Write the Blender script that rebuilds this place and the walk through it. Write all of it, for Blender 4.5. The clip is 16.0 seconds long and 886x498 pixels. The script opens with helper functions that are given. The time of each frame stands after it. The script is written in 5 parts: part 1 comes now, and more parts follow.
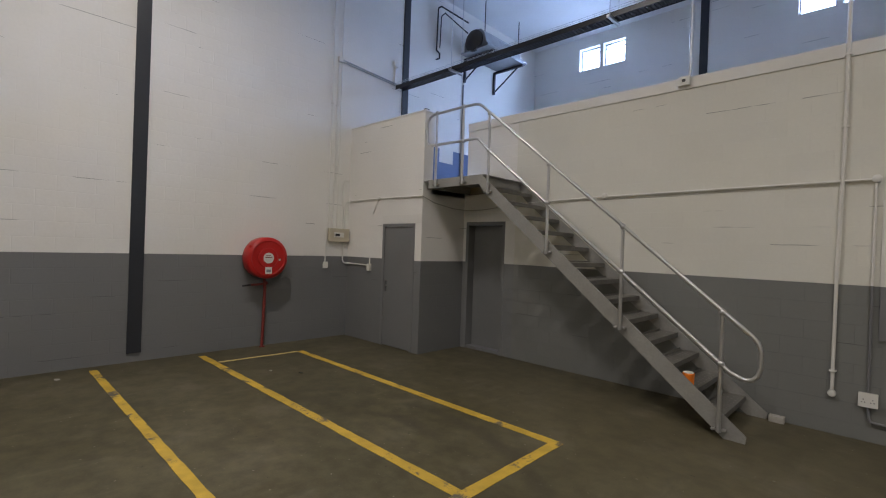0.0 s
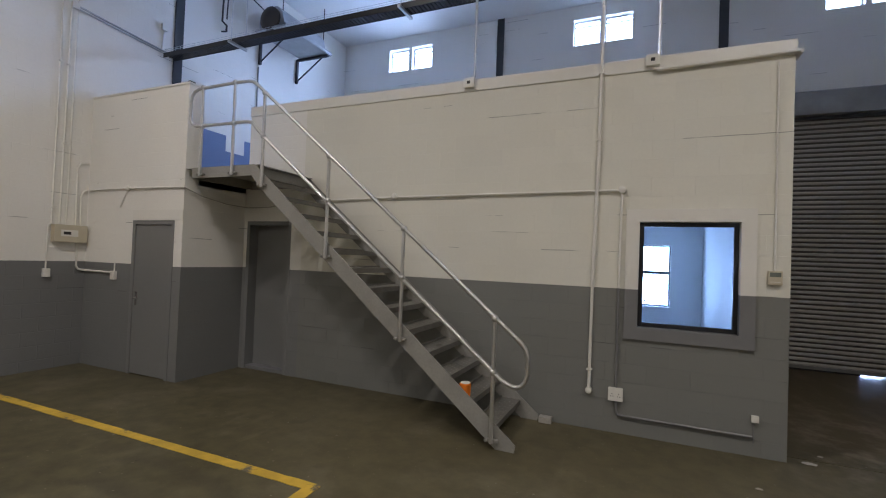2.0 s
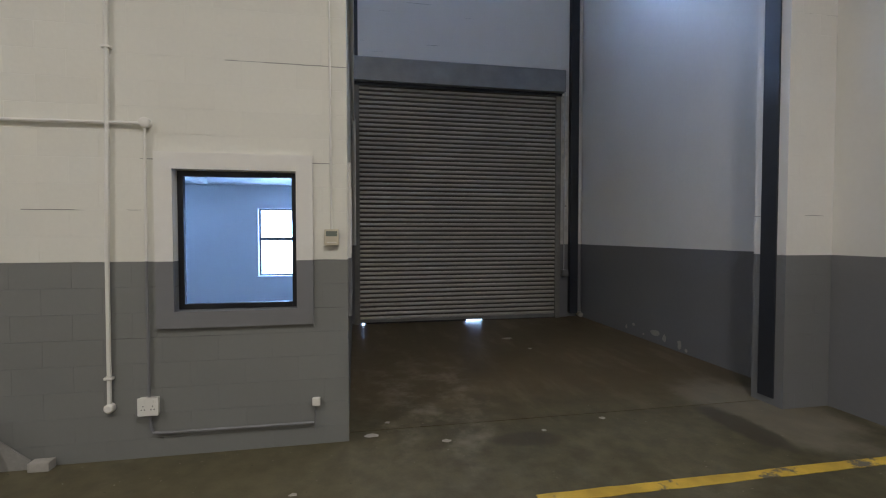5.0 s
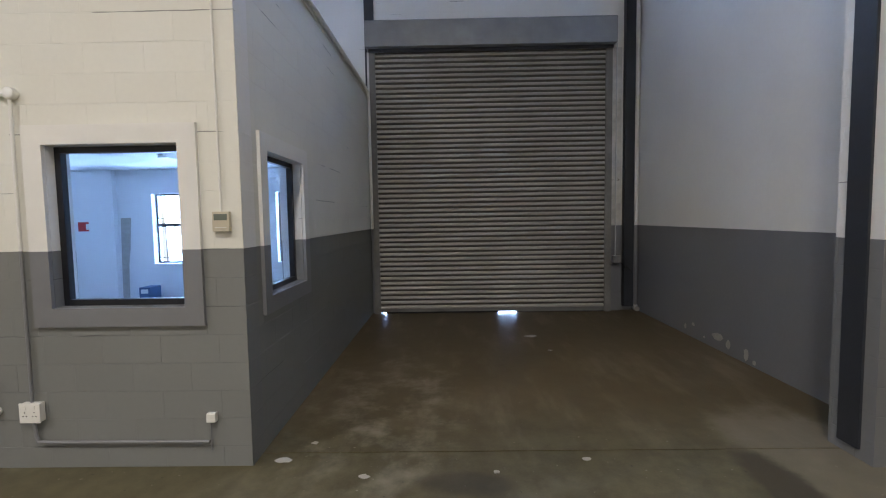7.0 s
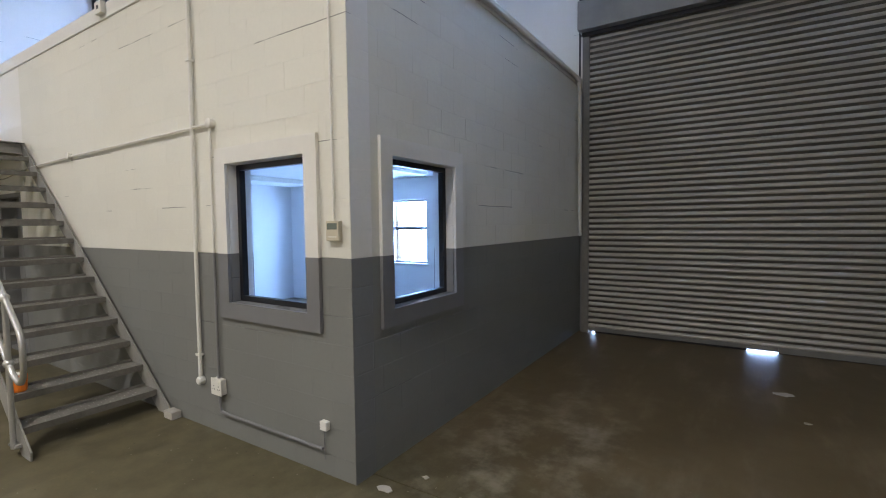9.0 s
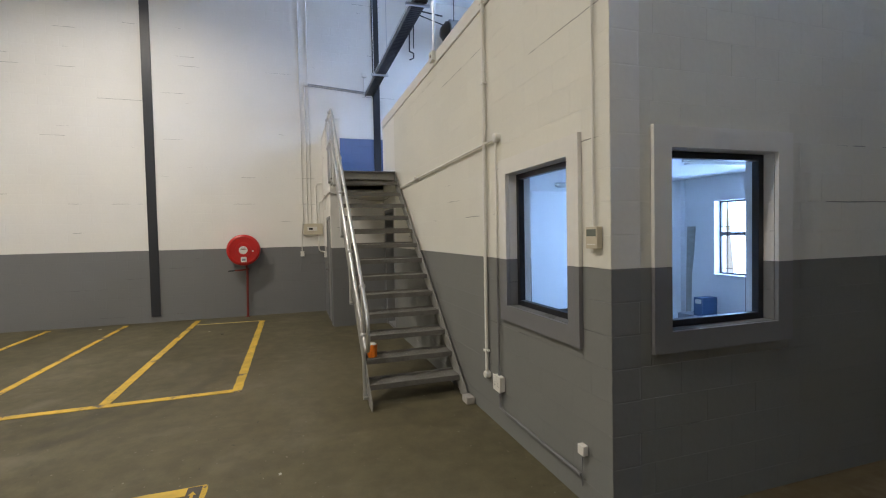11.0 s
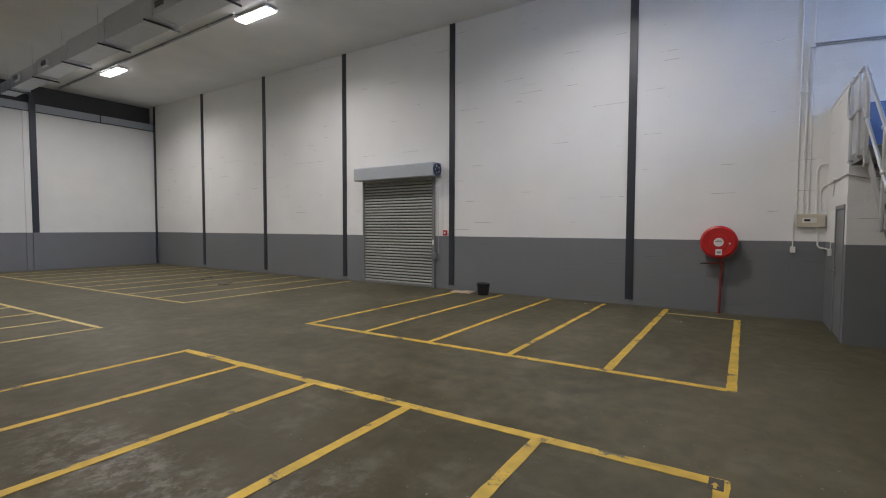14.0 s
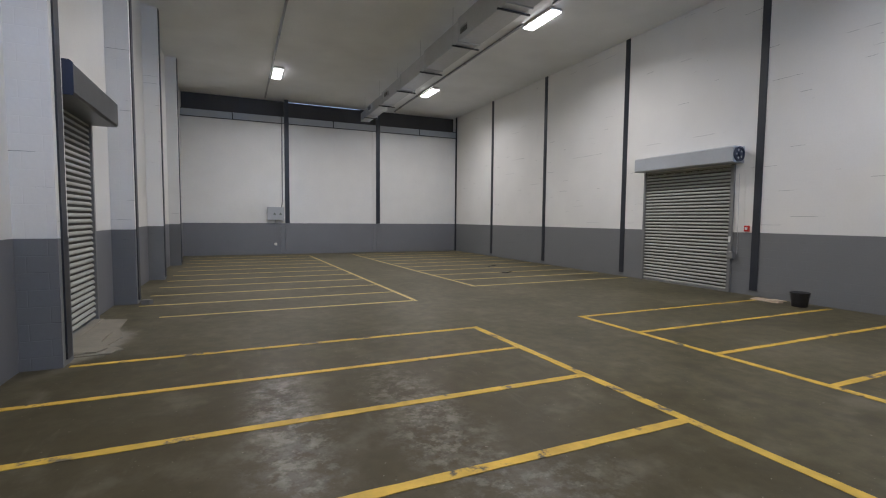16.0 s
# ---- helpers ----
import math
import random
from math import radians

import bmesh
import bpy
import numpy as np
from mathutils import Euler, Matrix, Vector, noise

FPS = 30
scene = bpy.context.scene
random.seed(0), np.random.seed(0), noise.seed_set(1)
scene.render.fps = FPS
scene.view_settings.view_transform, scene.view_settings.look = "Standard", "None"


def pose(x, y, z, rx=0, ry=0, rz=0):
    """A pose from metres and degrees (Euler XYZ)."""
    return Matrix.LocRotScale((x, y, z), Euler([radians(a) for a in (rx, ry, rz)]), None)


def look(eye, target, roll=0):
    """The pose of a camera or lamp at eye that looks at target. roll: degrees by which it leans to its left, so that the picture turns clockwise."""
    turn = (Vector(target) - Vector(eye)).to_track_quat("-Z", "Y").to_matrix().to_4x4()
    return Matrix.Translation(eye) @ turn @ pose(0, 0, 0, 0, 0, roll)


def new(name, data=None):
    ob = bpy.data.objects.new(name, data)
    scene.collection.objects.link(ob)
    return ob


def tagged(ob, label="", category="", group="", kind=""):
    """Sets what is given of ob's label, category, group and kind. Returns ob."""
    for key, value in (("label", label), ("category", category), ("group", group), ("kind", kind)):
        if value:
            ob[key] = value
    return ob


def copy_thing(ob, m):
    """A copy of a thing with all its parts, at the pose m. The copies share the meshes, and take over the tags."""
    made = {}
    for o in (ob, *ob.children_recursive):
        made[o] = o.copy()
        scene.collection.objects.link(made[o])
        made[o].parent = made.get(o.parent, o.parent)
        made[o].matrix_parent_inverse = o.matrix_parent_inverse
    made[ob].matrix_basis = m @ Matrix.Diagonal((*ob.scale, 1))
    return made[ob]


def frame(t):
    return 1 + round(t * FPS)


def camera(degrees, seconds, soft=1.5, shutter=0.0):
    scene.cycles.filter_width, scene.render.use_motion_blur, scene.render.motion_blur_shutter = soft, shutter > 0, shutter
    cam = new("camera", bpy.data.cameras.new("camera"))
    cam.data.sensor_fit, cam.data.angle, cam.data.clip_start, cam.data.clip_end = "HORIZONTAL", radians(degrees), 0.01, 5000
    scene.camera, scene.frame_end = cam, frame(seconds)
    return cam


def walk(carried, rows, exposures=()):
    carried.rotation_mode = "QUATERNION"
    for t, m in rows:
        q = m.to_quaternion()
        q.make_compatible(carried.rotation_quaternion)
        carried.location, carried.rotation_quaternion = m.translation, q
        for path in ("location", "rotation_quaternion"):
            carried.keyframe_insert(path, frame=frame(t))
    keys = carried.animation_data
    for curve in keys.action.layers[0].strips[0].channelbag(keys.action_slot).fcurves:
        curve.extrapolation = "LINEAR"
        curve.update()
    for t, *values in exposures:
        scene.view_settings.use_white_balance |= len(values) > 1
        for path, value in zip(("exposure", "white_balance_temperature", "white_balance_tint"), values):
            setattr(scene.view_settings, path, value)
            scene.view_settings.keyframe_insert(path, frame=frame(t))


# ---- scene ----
cam = camera(87.4, 16.0, soft=1.1)
PATH = [
    (0, (-1.292, -5.95, 1.686), (-2.69, -4.519, 1.681), 2.0),
    (0.5, (-1.299, -5.751, 1.692), (-2.521, -4.168, 1.705), 1.9),
    (1, (-1.36, -5.557, 1.719), (-2.431, -3.868, 1.753), 1.7),
    (1.5, (-1.343, -5.345, 1.694), (-2.288, -3.584, 1.739), 2.0),
    (2, (-1.205, -5.074, 1.7), (-2.005, -3.241, 1.742), 2.2),
    (2.5, (-1.1, -4.828, 1.674), (-1.653, -2.907, 1.706), 1.7),
    (3, (-0.966, -4.548, 1.703), (-1.232, -2.566, 1.733), 0.8),
    (3.5, (-0.803, -4.353, 1.695), (-0.832, -2.353, 1.71), 0.6),
    (4, (-0.534, -4.18, 1.691), (-0.36, -2.187, 1.681), 0.7),
    (4.5, (-0.238, -3.979, 1.658), (0.1, -2.008, 1.621), 0.1),
    (4.7, (-0.123, -3.888, 1.664), (0.254, -1.925, 1.617), -0.0),
    (6.8, (1.214, -3.067, 1.642), (1.272, -1.072, 1.507), -1.0),
    (7, (1.338, -2.99, 1.646), (1.311, -0.995, 1.51), -0.9),
    (7.5, (1.557, -2.784, 1.647), (1.283, -0.808, 1.513), -0.9),
    (8, (1.726, -2.528, 1.664), (1.182, -0.608, 1.533), -1.0),
    (8.5, (1.907, -2.323, 1.668), (1.067, -0.513, 1.552), -0.8),
    (8.7, (1.969, -2.247, 1.684), (1.039, -0.481, 1.568), -0.7),
    (10.8, (2.161, -1.646, 1.675), (0.301, -0.914, 1.615), -1.2),
    (11, (2.145, -1.665, 1.681), (0.243, -1.05, 1.616), -1.2),
    (11.5, (2.133, -1.788, 1.674), (0.157, -1.487, 1.606), -0.8),
    (12, (2.121, -1.898, 1.677), (0.123, -1.919, 1.603), -0.5),
    (12.5, (2.151, -1.994, 1.678), (0.179, -2.315, 1.599), -0.1),
    (13, (2.155, -2.076, 1.666), (0.248, -2.672, 1.582), 0.2),
    (13.5, (2.209, -2.147, 1.684), (0.405, -3.005, 1.591), 0.2),
    (14, (2.251, -2.225, 1.683), (0.577, -3.315, 1.594), 0.2),
    (14.5, (2.303, -2.275, 1.694), (0.806, -3.598, 1.603), 0.2),
    (15, (2.322, -2.312, 1.695), (1.048, -3.85, 1.594), 0.4),
    (15.5, (2.301, -2.254, 1.688), (1.266, -3.962, 1.582), 0.6),
    (16, (2.329, -2.119, 1.716), (1.524, -3.945, 1.588), 0.5),
]
EXPOSURES = [(0.0, 0.0, 6350, 14), (2.5, 0.12, 6380, 14), (4.0, 0.2, 6200, 12), (4.7, 0.3, 6220, 12), (7.0, 0.94, 6320, 13), (8.5, 1.0, 6250, 12), (11.0, 0.60, 6620, 10), (11.5, 0.48, 6650, 11), (12.0, 0.18, 6700, 13), (13.0, 0.18, 6200, 13), (14.0, 0.18, 5900, 14), (16.0, 0.2, 5800, 14)]
walk(cam, [(t, look(eye, target, roll)) for t, eye, target, roll in PATH], EXPOSURES)

# ---- world and daylight ----
world = bpy.data.worlds.new("sky")
scene.world = world
world.use_nodes = True
sky = world.node_tree.nodes.new("ShaderNodeTexSky")
sky.sky_type = "NISHITA"
sky.sun_disc = False
sky.sun_elevation, sky.sun_rotation = radians(62), radians(200)
world.node_tree.links.new(sky.outputs[0], world.node_tree.nodes["Background"].inputs[0])
world.node_tree.nodes["Background"].inputs[1].default_value = 0.15
sun_data = bpy.data.lights.new("sun", "SUN")
sun_data.energy, sun_data.angle, sun_data.color = 3.0, radians(10), (1.0, 0.95, 0.88)
sun = new("sun", sun_data)
sun.matrix_world = look((-3.4, -9.4, 20), (0, 0, 0))

LAMP = (1.0, 0.93, 0.84)
LAMP_POWER = 122.0
LAMP_SPREAD = radians(155)
DAY = (0.42, 0.60, 1.0)
NORTH_FACE = 5.0


OFFICE_DAY = (0.33, 0.54, 1.0)


def window_light(x, y, z, w, h, watts, color=DAY, fall=0.12):
    """Sky light in a window opening of the north wall, shining into the room."""
    d = bpy.data.lights.new("window_light", "AREA")
    d.shape, d.size, d.size_y, d.energy, d.color = "RECTANGLE", w, h, watts, color
    new("window_light", d).matrix_world = look((x, y, z), (x, y - 1, z - fall))


for hx in (-7.28, -2.74, 1.61):
    window_light(hx + 0.60, NORTH_FACE + 0.45, 6.82, 1.6, 0.95, 215, DAY, 0.75)
# unseen mezzanine window, added to account for the daylight edge on the west wall
UNSEEN_MEZZ_WIN = (-6.95, -5.45, 4.45, 5.40)
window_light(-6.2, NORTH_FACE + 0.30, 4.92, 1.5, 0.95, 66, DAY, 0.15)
window_light(-1.19, NORTH_FACE + 0.37, 1.50, 0.92, 1.22, 48, OFFICE_DAY)
window_light(-3.34, NORTH_FACE + 0.37, 1.50, 0.92, 1.22, 48, OFFICE_DAY)
# daylight under the loading door
window_light(2.325, NORTH_FACE + 0.02, 0.018, 0.33, 0.03, 1.6, DAY, 0.1)
window_light(0.205, NORTH_FACE + 0.02, 0.018, 0.05, 0.03, 0.25, DAY, 0.1)
window_light(-5.64, NORTH_FACE + 0.37, 1.08, 0.85, 2.1, 46, OFFICE_DAY)

# ---- plan ----
WX, EX, NY, SY = -8.63, 4.56, NORTH_FACE, -25.30
TOP, DADO, MEZZ, PARA = 7.22, 1.465, 2.72, 3.82
WALL_TOP = 7.62
BLK_X, BLK_Y = -6.62, -0.99
COLUMN_Y = (-4.36, -9.02, -13.10, -17.20, -21.30)
PIERS = ((4.04, 0.10), (4.12, -4.20), (4.17, -8.73), (4.17, -12.95), (4.20, -16.85), (4.22, -21.05))

# ---- materials ----


def material(name, color, rough=0.6, metal=0.0, grain=0.06, scale=18.0, stain=0.10, stain_scale=1.3, bump=0.15, bump_scale=60.0, spec=0.5):
    """A surface with fine grain, broad stains and a fine relief, by place in the world."""
    rough = 0.42 if 0.42 < rough <= 0.5 else max(rough, 0.62) if rough > 0.5 else rough
    m = bpy.data.materials.new(name)
    m.use_nodes = True
    t = m.node_tree
    b = t.nodes["Principled BSDF"]
    geo = t.nodes.new("ShaderNodeNewGeometry")

    def noise_at(s, detail=4.0):
        n = t.nodes.new("ShaderNodeTexNoise")
        n.inputs["Scale"].default_value, n.inputs["Detail"].default_value = s, detail
        t.links.new(geo.outputs["Position"], n.inputs["Vector"])
        return n
    a, c = noise_at(scale), noise_at(stain_scale, 6.0)
    mix = t.nodes.new("ShaderNodeMath")
    mix.operation = "MULTIPLY_ADD"
    mix.inputs[1].default_value, mix.inputs[2].default_value = 2 * grain, 1 - grain
    t.links.new(a.outputs["Fac"], mix.inputs[0])
    mix2 = t.nodes.new("ShaderNodeMath")
    mix2.operation = "MULTIPLY_ADD"
    mix2.inputs[1].default_value, mix2.inputs[2].default_value = 2 * stain, 1 - stain
    t.links.new(c.outputs["Fac"], mix2.inputs[0])
    both = t.nodes.new("ShaderNodeMath")
    both.operation = "MULTIPLY"
    t.links.new(mix.outputs[0], both.inputs[0])
    t.links.new(mix2.outputs[0], both.inputs[1])
    col = t.nodes.new("ShaderNodeVectorMath")
    col.operation = "SCALE"
    col.inputs[0].default_value = color
    t.links.new(both.outputs[0], col.inputs["Scale"])
    t.links.new(col.outputs[0], b.inputs["Base Color"])
    r = t.nodes.new("ShaderNodeMath")
    r.operation = "MULTIPLY_ADD"
    r.inputs[1].default_value, r.inputs[2].default_value = 0.2, rough - 0.1
    t.links.new(c.outputs["Fac"], r.inputs[0])
    t.links.new(r.outputs[0], b.inputs["Roughness"])
    b.inputs["Metallic"].default_value = metal
    b.inputs["Specular IOR Level"].default_value = spec
    if bump:
        n = noise_at(bump_scale)
        bm_ = t.nodes.new("ShaderNodeBump")
        bm_.inputs["Strength"].default_value, bm_.inputs["Distance"].default_value = bump, 0.004
        t.links.new(n.outputs["Fac"], bm_.inputs["Height"])
        t.links.new(bm_.outputs[0], b.inputs["Normal"])
    return m


def painted_block(name, color, joints=1.0, scuffs=0.55, vary=0.0):
    """Thick paint on blockwork: courses faintly showing, open bed joints here and there, roller texture."""
    m = material(name, color, rough=0.55, grain=0.03, scale=30, stain=0.07, stain_scale=0.9, bump=0.0, spec=0.35)
    t = m.node_tree
    b = t.nodes["Principled BSDF"]
    geo = t.nodes.new("ShaderNodeNewGeometry")
    sep = t.nodes.new("ShaderNodeSeparateXYZ")
    t.links.new(geo.outputs["Position"], sep.inputs[0])

    def math_(op, x, y=0.0, z=0.0):
        n = t.nodes.new("ShaderNodeMath")
        n.operation = op
        for i, v in enumerate((x, y, z)):
            if isinstance(v, (int, float)):
                n.inputs[i].default_value = v
            else:
                t.links.new(v, n.inputs[i])
        return n.outputs[0]
    u = math_("ADD", sep.outputs["X"], sep.outputs["Y"])
    comb = t.nodes.new("ShaderNodeCombineXYZ")
    t.links.new(u, comb.inputs[0])
    t.links.new(math_("ADD", sep.outputs["Z"], 0.0435), comb.inputs[1])
    brick = t.nodes.new("ShaderNodeTexBrick")
    brick.inputs["Scale"].default_value = 1.0
    brick.inputs["Brick Width"].default_value, brick.inputs["Row Height"].default_value = 0.39, 0.1885
    brick.inputs["Mortar Size"].default_value, brick.inputs["Mortar Smooth"].default_value = 0.006, 0.6
    t.links.new(comb.outputs[0], brick.inputs["Vector"])
    # where the bed joints stand open
    long_ = t.nodes.new("ShaderNodeVectorMath")
    long_.operation = "MULTIPLY"
    long_.inputs[1].default_value = (1.0, 14.0, 1.0)
    t.links.new(comb.outputs[0], long_.inputs[0])
    n = t.nodes.new("ShaderNodeTexNoise")
    n.inputs["Scale"].default_value, n.inputs["Detail"].default_value = 1.0, 3.0
    t.links.new(long_.outputs[0], n.inputs["Vector"])
    row = math_("FRACT", math_("DIVIDE", math_("ADD", sep.outputs["Z"], 0.0435), 0.1885))
    wob = t.nodes.new("ShaderNodeTexNoise")
    wob.inputs["Scale"].default_value = 9.0
    t.links.new(geo.outputs["Position"], wob.inputs["Vector"])
    edge = math_("ABSOLUTE", math_("SUBTRACT", math_("ADD", row, math_("MULTIPLY", wob.outputs["Fac"], 0.05)), 0.525))
    line = math_("GREATER_THAN", edge, 0.482)
    open_ = math_("MULTIPLY", line, math_("GREATER_THAN", n.outputs["Fac"], 0.625))
    src = b.inputs["Base Color"].links[0].from_socket
    dark = t.nodes.new("ShaderNodeVectorMath")
    dark.operation = "SCALE"
    t.links.new(src, dark.inputs[0])
    shade_ = math_("SUBTRACT", 1.0, math_("MULTIPLY", open_, scuffs))
    if vary:
        info = t.nodes.new("ShaderNodeObjectInfo")
        shade_ = math_("MULTIPLY", shade_, math_("ADD", 1.0 - vary / 2, math_("MULTIPLY", info.outputs["Random"], vary)))
    t.links.new(shade_, dark.inputs["Scale"])
    t.links.new(dark.outputs[0], b.inputs["Base Color"])
    fine = t.nodes.new("ShaderNodeTexNoise")
    fine.inputs["Scale"].default_value, fine.inputs["Detail"].default_value = 26.0, 5.0
    t.links.new(geo.outputs["Position"], fine.inputs["Vector"])
    coarse = t.nodes.new("ShaderNodeTexNoise")
    coarse.inputs["Scale"].default_value = 3.5
    t.links.new(geo.outputs["Position"], coarse.inputs["Vector"])
    h = math_("ADD", math_("MULTIPLY", fine.outputs["Fac"], 0.35), math_("MULTIPLY", coarse.outputs["Fac"], 1.2))
    h = math_("SUBTRACT", h, math_("MULTIPLY", brick.outputs["Fac"], 0.55 * joints))
    h = math_("SUBTRACT", h, math_("MULTIPLY", open_, 0.8))
    bump = t.nodes.new("ShaderNodeBump")
    bump.inputs["Strength"].default_value, bump.inputs["Distance"].default_value = 0.5, 0.006
    t.links.new(h, bump.inputs["Height"])
    t.links.new(bump.outputs[0], b.inputs["Normal"])
    return m


def emitter(name, color, strength):
    m = bpy.data.materials.new(name)
    m.use_nodes = True
    b = m.node_tree.nodes["Principled BSDF"]
    b.inputs["Base Color"].default_value = (0.9, 0.9, 0.9, 1)
    b.inputs["Emission Color"].default_value = (*color, 1)
    b.inputs["Emission Strength"].default_value = strength
    return m


def concrete_floor():
    """Old power-floated concrete: olive brown, blotched, polished in patches, with scrapes, tyre arcs and spills."""
    m = bpy.data.materials.new("floor_concrete")
    m.use_nodes = True
    t = m.node_tree
    b = t.nodes["Principled BSDF"]
    geo = t.nodes.new("ShaderNodeNewGeometry")
    sep = t.nodes.new("ShaderNodeSeparateXYZ")
    t.links.new(geo.outputs["Position"], sep.inputs[0])

    def noise_at(s, detail=5.0, rough=0.55, dist=0.0, stretch=None):
        n = t.nodes.new("ShaderNodeTexNoise")
        n.inputs["Scale"].default_value, n.inputs["Detail"].default_value = s, detail
        n.inputs["Roughness"].default_value, n.inputs["Distortion"].default_value = rough, dist
        src = geo.outputs["Position"]
        if stretch:
            v = t.nodes.new("ShaderNodeVectorMath")
            v.operation = "MULTIPLY"
            v.inputs[1].default_value = stretch
            t.links.new(src, v.inputs[0])
            src = v.outputs[0]
        t.links.new(src, n.inputs["Vector"])
        return n.outputs["Fac"]

    def calc(op, *args):
        n = t.nodes.new("ShaderNodeMath")
        n.operation = op
        for i, v in enumerate(args):
            if isinstance(v, (int, float)):
                n.inputs[i].default_value = v
            else:
                t.links.new(v, n.inputs[i])
        return n.outputs[0]

    def rise(fac, lo, hi, top=1.0):
        n = t.nodes.new("ShaderNodeMapRange")
        n.interpolation_type = "SMOOTHSTEP"
        n.inputs[1].default_value, n.inputs[2].default_value, n.inputs[4].default_value = lo, hi, top
        t.links.new(fac, n.inputs[0])
        return n.outputs[0]

    def ramp(fac, *stops):
        n = t.nodes.new("ShaderNodeRGB")
        n.outputs[0].default_value = (*stops[0][1], 1)
        out = n.outputs[0]
        for (p, c), (q, d) in zip(stops, stops[1:]):
            out = over(rise(fac, p, q), out, d)
        return out

    def over(fac, under, color, kind="MIX"):
        n = t.nodes.new("ShaderNodeMix")
        n.data_type, n.blend_type = "RGBA", kind
        if isinstance(fac, (int, float)):
            n.inputs[0].default_value = fac
        else:
            t.links.new(fac, n.inputs[0])
        t.links.new(under, n.inputs[6])
        if isinstance(color, tuple):
            n.inputs[7].default_value = (*color, 1)
        else:
            t.links.new(color, n.inputs[7])
        return n.outputs[2]

    edge = noise_at(2.2, 7, 0.65)

    def spill(cx, cy, rx, ry, ragged=1.4, soft=0.35):
        """1 inside an ellipse with a ragged edge, 0 outside."""
        dx = calc("DIVIDE", calc("SUBTRACT", sep.outputs["X"], cx), rx)
        dy = calc("DIVIDE", calc("SUBTRACT", sep.outputs["Y"], cy), ry)
        r = calc("SQRT", calc("ADD", calc("MULTIPLY", dx, dx), calc("MULTIPLY", dy, dy)))
        r = calc("ADD", r, calc("MULTIPLY", calc("SUBTRACT", edge, 0.5), ragged))
        return calc("SUBTRACT", 1.0, rise(r, 1.0 - soft, 1.0 + soft * 0.3))

    col = ramp(noise_at(0.55, 5), (0.32, (0.076, 0.067, 0.038)), (0.5, (0.096, 0.085, 0.050)), (0.70, (0.120, 0.107, 0.067)))
    col = over(1.0, col, ramp(noise_at(5.0, 5, 0.6), (0.28, (0.76, 0.77, 0.78)), (0.72, (1.20, 1.19, 1.17))), "MULTIPLY")
    col = over(1.0, col, ramp(noise_at(60.0, 2), (0.3, (0.95, 0.95, 0.95)), (0.7, (1.04, 1.04, 1.04))), "MULTIPLY")
    # darker floor under the bays by the piers
    col = over(calc("MULTIPLY", spill(2.2, -5.4, 4.2, 4.2, 1.0, 0.6), 0.62), col, (0.056, 0.044, 0.022))
    # paler floor by the stair foot
    col = over(calc("MULTIPLY", spill(-1.9, -1.5, 3.6, 2.1, 1.0, 0.6), 0.22), col, (0.185, 0.158, 0.098))
    # pale worn areas and long scrapes
    worn = noise_at(1.5, 5, 0.6)
    col = over(rise(worn, 0.52, 0.74, 0.42), col, (0.205, 0.183, 0.132))
    col = over(rise(noise_at(2.0, 5, 0.6, 0.0, (2.4, 0.5, 1.0)), 0.58, 0.76, 0.30), col, (0.20, 0.180, 0.130))
    col = over(rise(noise_at(6.5, 6, 0.70), 0.54, 0.76, 0.10), col, (0.21, 0.188, 0.135))
    col = over(rise(noise_at(17.0, 4, 0.6), 0.64, 0.74, 0.13), col, (0.045, 0.038, 0.024))
    # pale grit and dark specks
    col = over(rise(noise_at(26.0, 2, 0.5), 0.725, 0.75, 0.55), col, (0.34, 0.32, 0.27))
    col = over(rise(noise_at(21.0, 2, 0.5, 0.3), 0.74, 0.76, 0.6), col, (0.03, 0.028, 0.022))
    # tyre arcs
    dx, dy = calc("SUBTRACT", sep.outputs["X"], -4.6), calc("SUBTRACT", sep.outputs["Y"], -5.1)
    rad = calc("SQRT", calc("ADD", calc("MULTIPLY", dx, dx), calc("MULTIPLY", dy, dy)))
    for ring in (2.15, 2.55):
        band = calc("SUBTRACT", 1.0, rise(calc("ABSOLUTE", calc("SUBTRACT", rad, ring)), 0.02, 0.13))
        col = over(calc("MULTIPLY", band, rise(noise_at(0.9, 4), 0.42, 0.62, 0.38)), col, (0.05, 0.045, 0.035))
    # brown ground-in dirt in the loading bay, streaked along the way in
    wob = calc("ADD", sep.outputs["Y"], calc("MULTIPLY", noise_at(1.1, 5), 1.2))
    east_side = rise(sep.outputs["X"], -0.4, 0.1)
    col = over(calc("MULTIPLY", rise(wob, 0.45, 1.9, 0.75), east_side), col, (0.112, 0.080, 0.040))
    col = over(calc("MULTIPLY", calc("MULTIPLY", rise(noise_at(1.5, 6, 0.62, 0.0, (2.0, 0.5, 1.0)), 0.48, 0.74, 0.42), rise(wob, 0.2, 1.2)), east_side), col, (0.24, 0.20, 0.14))
    chalk = calc("MULTIPLY", spill(0.75, 1.0, 0.8, 1.7, 2.2, 0.8), rise(noise_at(3.0, 6, 0.66), 0.42, 0.70, 0.52))
    col = over(chalk, col, (0.32, 0.285, 0.22))
    # pale screed by the pier with damp on it, and an oil spill
    col = over(calc("MULTIPLY", spill(3.85, 0.0, 0.62, 1.0, 1.2), 0.5), col, (0.25, 0.22, 0.165))
    col = over(calc("MULTIPLY", spill(3.34, -0.30, 0.17, 0.55, 1.5), 0.85), col, (0.06, 0.052, 0.038))
    col = over(calc("MULTIPLY", spill(1.42, -0.22, 0.34, 0.15, 0.8), 0.6), col, (0.045, 0.040, 0.032))
